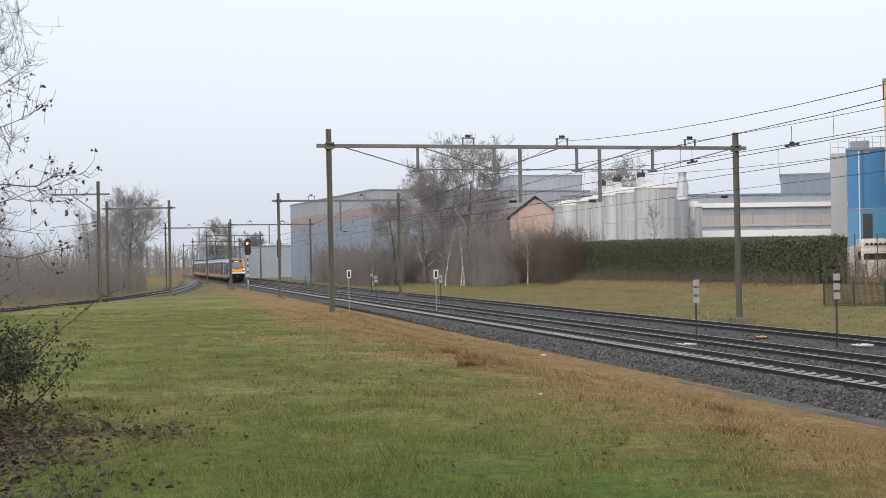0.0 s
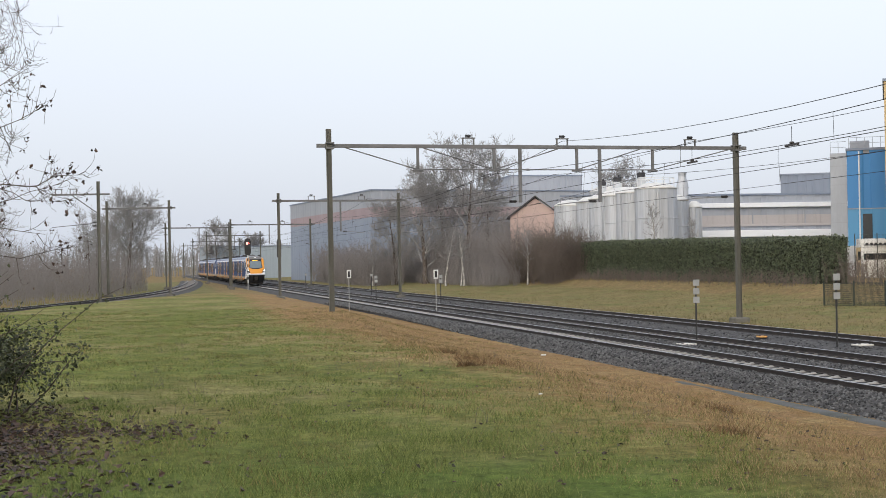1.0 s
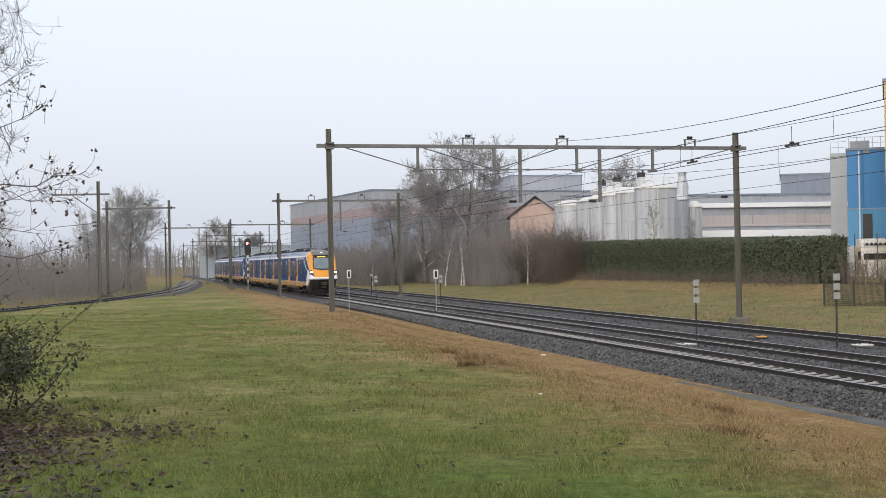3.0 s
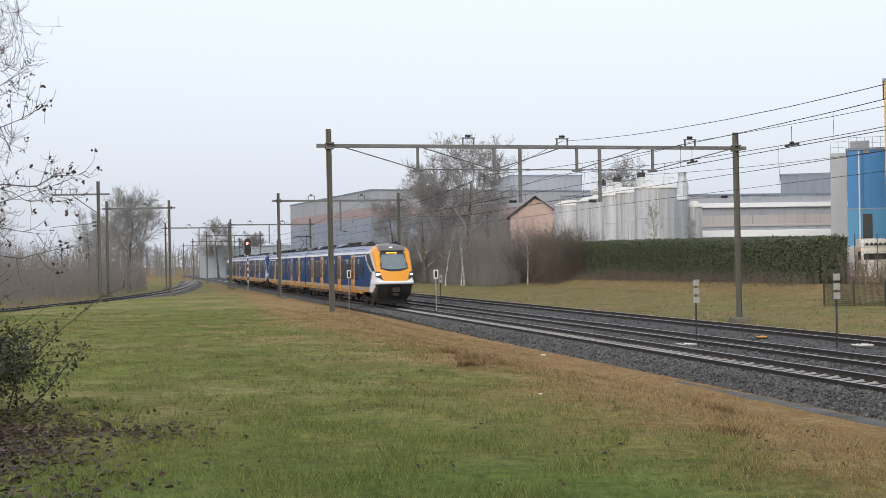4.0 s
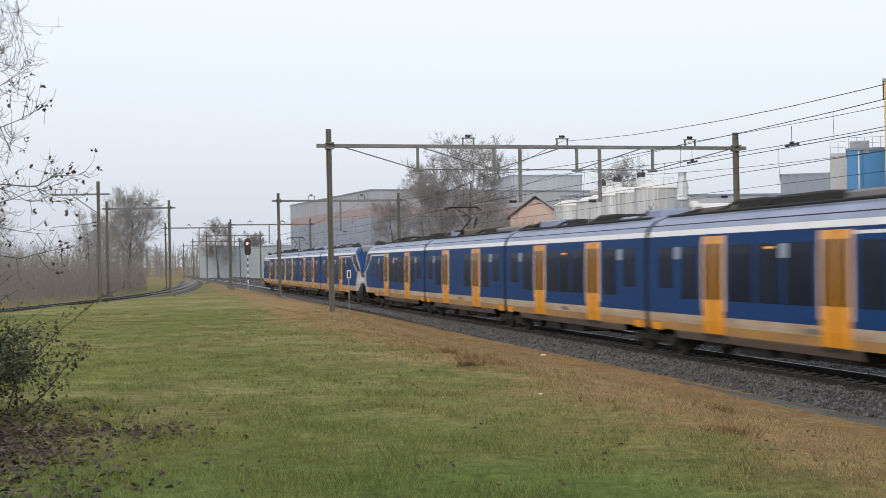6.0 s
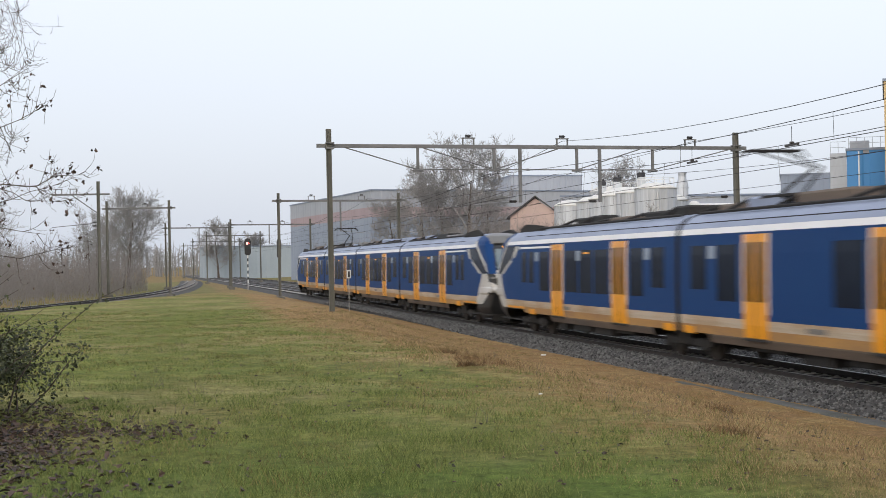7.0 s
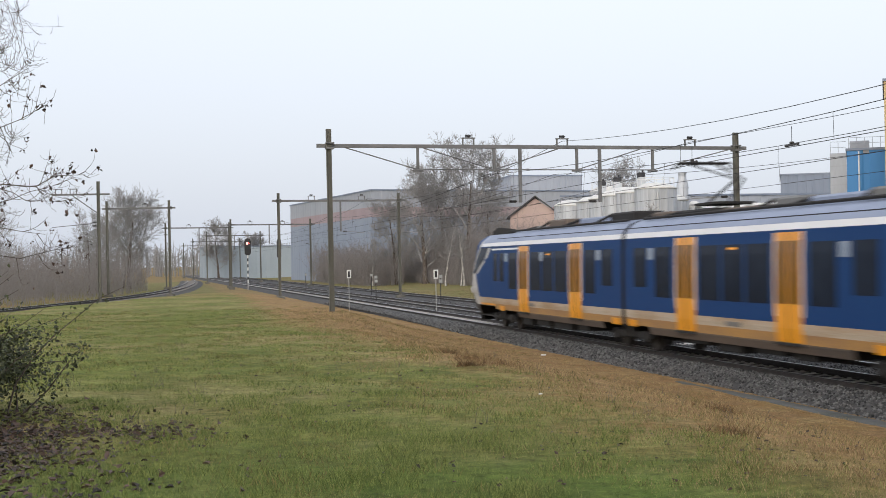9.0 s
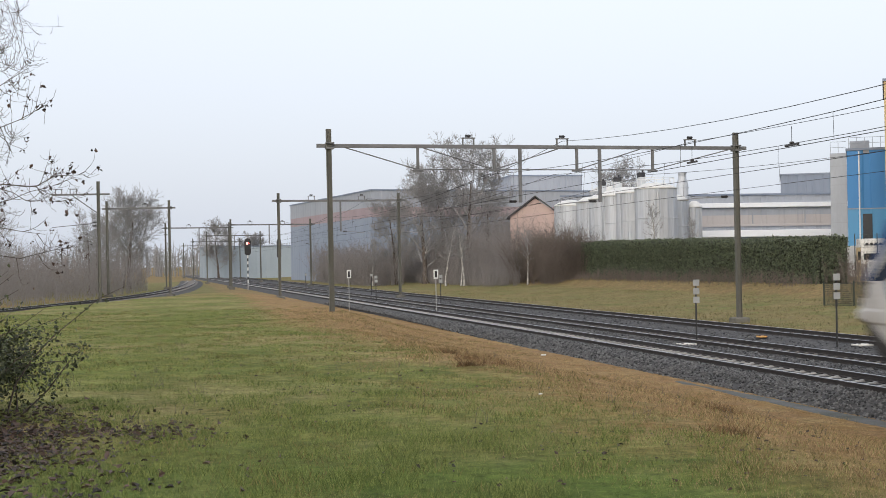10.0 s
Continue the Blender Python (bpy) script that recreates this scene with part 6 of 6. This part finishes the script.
def verge_grass():
    """Rough pale grass on the strip and the bank beyond the tracks."""
    rnd = random.Random(83)
    v, f = [], []
    for _ in range(52000):
        u, s = rnd.uniform(29.0, 50.5), 38 + 110 * rnd.random() ** 1.3
        q = noise.noise((u * 0.3, s * 0.2, 4)) + 0.6 * noise.noise((u * 1.2, s * 0.6, 8))
        if q < rnd.uniform(-0.5, 0.6):
            continue
        p = place(u, s).translation
        z = ground_height(p.x, p.y)
        a, h, w = rnd.uniform(0, 6.283), rnd.uniform(0.04, 0.15), rnd.uniform(0.01, 0.028)
        n = len(v)
        v += [(p.x - w, p.y, z - 0.02), (p.x + w, p.y, z - 0.02), (p.x + 0.6 * h * math.cos(a), p.y + 0.6 * h * math.sin(a), z + h)]
        f.append((n, n + 1, n + 2))
    tagged(new("verge_grass", mesh_of("verge_grass", v, f, (M_ROUGH,))), "rough straw-coloured grass beyond the tracks", "grass", kind="stuff")


M_ROUGH = islands(material("rough_grass", (0.2, 0.17, 0.09), rough=0.85, spec=0.2), (0.08, 0.07, 0.03), (0.3, 0.255, 0.135))
verge_grass()


def tufts():
    """Coarser darker grass tufts, in loose drifts over the camera's wedge of the meadow."""
    rnd = random.Random(61)
    v, f = [], []
    for _ in range(9500):
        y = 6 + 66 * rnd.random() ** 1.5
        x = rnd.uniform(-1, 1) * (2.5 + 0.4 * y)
        u, s = to_us(x, y)
        drift = noise.noise((x * 0.35, y * 0.22, 21)) + 0.6 * noise.noise((x * 1.1, y * 0.7, 5))
        if u > 14.0 or drift < rnd.uniform(-0.35, 0.5):
            continue
        z = ground_height(x, y)
        wide = rnd.uniform(0.05, 0.16)
        for _k in range(14):
            a, b = rnd.uniform(0, 6.283), rnd.uniform(0, 6.283)
            h = rnd.uniform(0.02, 0.075)
            w = 0.0012 + 0.0002 * y
            px, py = x + rnd.gauss(0, wide), y + rnd.gauss(0, wide)
            n = len(v)
            v += [(px - w * math.cos(a), py - w * math.sin(a), z - 0.01), (px + w * math.cos(a), py + w * math.sin(a), z - 0.01),
                  (px + 0.8 * h * math.cos(b), py + 0.8 * h * math.sin(b), z + h)]
            f.append((n, n + 1, n + 2))
    tagged(new("grass_tufts", mesh_of("grass_tufts", v, f, (M_TUFT,))), "coarse dark tufts in the winter meadow", "grass", kind="stuff")


M_TUFT = islands(material("coarse_grass", (0.08, 0.08, 0.03), rough=0.8, spec=0.2), (0.06, 0.07, 0.022), (0.24, 0.19, 0.075))
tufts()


def fallen_leaves():
    rnd = random.Random(21)
    pts = []
    while len(pts) < 5600:
        x, y = rnd.gauss(-4.6, 0.68), rnd.gauss(11.2, 1.15)
        if y < 6.5:
            continue
        pts.append(Vector((x, y, ground_height(x, y) + rnd.uniform(0.012, 0.04))))
    for _ in range(150):
        x, y = rnd.gauss(-2.9, 0.35), rnd.gauss(12.3, 0.35)
        pts.append(Vector((x, y, ground_height(x, y) + rnd.uniform(0.012, 0.03))))
    # Leaves lie here too; extra ones darken the grass for the tree's shade.
    for _ in range(220):
        x, y = rnd.gauss(-2.9, 0.6), rnd.gauss(9.2, 0.9)
        pts.append(Vector((x, y, ground_height(x, y) + rnd.uniform(0.012, 0.03))))
    v, f = leaf_quads(pts, rnd, 0.065, 0.8, True)
    pts = []
    for _ in range(1500):
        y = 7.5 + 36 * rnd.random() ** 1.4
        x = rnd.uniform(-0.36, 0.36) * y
        if to_us(x, y)[0] < 12 and noise.noise((x * 0.4, y * 0.3, 31)) > rnd.uniform(-0.4, 0.3):
            pts.append(Vector((x, y, ground_height(x, y) + rnd.uniform(0.008, 0.02))))
    v2, f2 = leaf_quads(pts, rnd, 0.042, 0.8, True)
    f += [tuple(i + len(v) for i in q) for q in f2]
    v += v2
    tagged(new("fallen_leaves", mesh_of("fallen_leaves", v, f, (M_LITTERLEAF,))), "wet dark brown fallen leaves on the grass", "leaves", kind="stuff")


fallen_leaves()


def weeds():
    rnd = random.Random(33)
    w = Wood()
    for _ in range(150):
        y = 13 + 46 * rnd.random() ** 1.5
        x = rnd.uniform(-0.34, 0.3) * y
        if to_us(x, y)[0] > 12.5:
            continue
        z = ground_height(x, y)
        for _k in range(rnd.randint(2, 6)):
            h = rnd.uniform(0.05, 0.2)
            d = Vector((rnd.gauss(0, 0.3), rnd.gauss(0, 0.3), 1))
            p = Vector((x + rnd.gauss(0, 0.06), y + rnd.gauss(0, 0.06), z))
            w.limb([p, p + d * h * 0.5, p + d * h + Vector((rnd.gauss(0, 0.05), 0, 0))], [0.003, 0.0025, 0.0015], 3)
    tagged(new("dead_weeds", w.mesh("dead_weeds", M_BARK)), "dead brown weed stalks standing in the grass", "weeds", kind="stuff")


weeds()


def ballast_stones():
    rng = np.random.default_rng(5)
    base = np.array([(1, 0, 0), (-1, 0, 0), (0, 1, 0), (0, -1, 0), (0, 0, 1), (0, 0, -1)], float)
    tri = np.array([(0, 2, 4), (2, 1, 4), (1, 3, 4), (3, 0, 4), (2, 0, 5), (1, 2, 5), (3, 1, 5), (0, 3, 5)])
    n = 46000
    s = 12 + 95 * rng.random(n) ** 1.7
    near = rng.random(n) < 0.62
    u = np.where(near, 14.8 + 1.65 * rng.random(n), np.where(rng.random(n) < 0.6, 18.3 + 1.6 * rng.random(n), 22.0 + 3.0 * rng.random(n)))
    u = u + np.where(near, 0.9 * np.clip((s - 45) / 35, 0, 1) * (16.3 - u) / 2.2, 0)
    z = np.interp(u, [14.0, 14.9, 15.55, 16.0, 16.44, 16.5, 18.1, 18.16, 19.92, 21.64, 22.6, 23.6, 24.5, 27.2], [-0.62, -0.48, -0.22, -0.155, -0.135, -0.2, -0.2, -0.135, -0.14, -0.145, -0.2, -0.27, -0.17, -0.17]) + 0.008
    size = (0.015 + 0.03 * rng.random(n) ** 1.5) * (1 + s / 130)
    v = base[None] * (0.7 + 0.6 * rng.random((n, 6, 1))) + 0.35 * (rng.random((n, 6, 3)) - 0.5)
    v *= size[:, None, None] * np.array([1.2, 1.0, 0.8])
    a = rng.random(n) * 6.283
    c, d = np.cos(a)[:, None], np.sin(a)[:, None]
    vx, vy = v[:, :, 0] * c - v[:, :, 1] * d, v[:, :, 0] * d + v[:, :, 1] * c
    uu, ss = u[:, None] + vx, s[:, None] + vy
    out = np.stack([uu * CA - ss * SA, uu * SA + ss * CA, z[:, None] + v[:, :, 2]], 2).reshape(-1, 3)
    faces = (tri[None] + 6 * np.arange(n)[:, None, None]).reshape(-1)
    me = bpy.data.meshes.new("ballast_stones")
    me.vertices.add(len(out))
    me.vertices.foreach_set("co", out.reshape(-1))
    me.loops.add(len(faces))
    me.loops.foreach_set("vertex_index", faces)
    me.polygons.add(len(faces) // 3)
    me.polygons.foreach_set("loop_start", np.arange(0, len(faces), 3))
    me.materials.append(M_STONE)
    me.update(calc_edges=True)
    tagged(new("ballast_stones", me), "loose grey crushed stones of the track bed", "stones", kind="stuff")


ballast_stones()
for x, y, size in ((3.5, 45.7, 0.09), (1.15, 15.6, 0.025)):
    li = thing("litter", pose(x, y, ground_height(x, y) + 0.02, 0, 0, 40 * x), "small piece of white litter in the grass", "litter", "pieces of litter")
    part("scrap", boxed(-size, size, -size * 0.6, size * 0.6, 0.0, size * 0.5, bevel=size * 0.15), M_WHITE, li)


def withered_clump(x, y, wide, seed):
    """A mound of long dead stalks bent over one another."""
    rnd = random.Random(seed)
    v, f = [], []
    for _ in range(170):
        px, py = rnd.gauss(0, wide), rnd.gauss(0, wide * 0.6)
        z = ground_height(x + px, y + py) - ground_height(x, y)
        a, b, h = rnd.uniform(0, 6.283), rnd.uniform(0, 6.283), rnd.uniform(0.05, 0.16)
        n = len(v)
        v += [(px - 0.005 * math.cos(a), py - 0.005 * math.sin(a), z - 0.01), (px + 0.005 * math.cos(a), py + 0.005 * math.sin(a), z - 0.01), (px + h * math.cos(b), py + h * math.sin(b), z + h)]
        f.append((n, n + 1, n + 2))
    g = new("withered_clump", mesh_of("withered_clump", v, f, (M_WITHERED,)))
    g.location = (x, y, ground_height(x, y))
    tagged(g, "dark brown clump of withered stalks in the grass", "plant", "withered clumps", "stuff")


M_WITHERED = islands(material("withered_stalks", (0.1, 0.06, 0.03), rough=0.9, spec=0.2), (0.05, 0.03, 0.016), (0.24, 0.15, 0.07))
for k, (x, y, wide) in enumerate(((0.1, 22.9, 0.16), (0.45, 21.8, 0.2), (0.9, 20.6, 0.22), (0.35, 20.1, 0.12), (2.7, 12.2, 0.12), (3.4, 15.8, 0.14))):
    withered_clump(x, y, wide, 140 + k)


# ---- what moves ----
RUN = ((0.0, 224.9), (2.0, 154.9), (4.0, 86.1), (6.0, 17.7), (8.0, -52.1), (10.0, -121.7))  # seconds, the nose along the line


def motions():
    """The train runs past at a nearly steady 34.7 metres a second."""
    for unit, lag in ((train, 0.0), (train_behind, 74.3)):
        rows = [(t, place(TRACKS[0], nose + lag, 0.0)) for t, nose in RUN]
        walk(unit, rows)


motions()
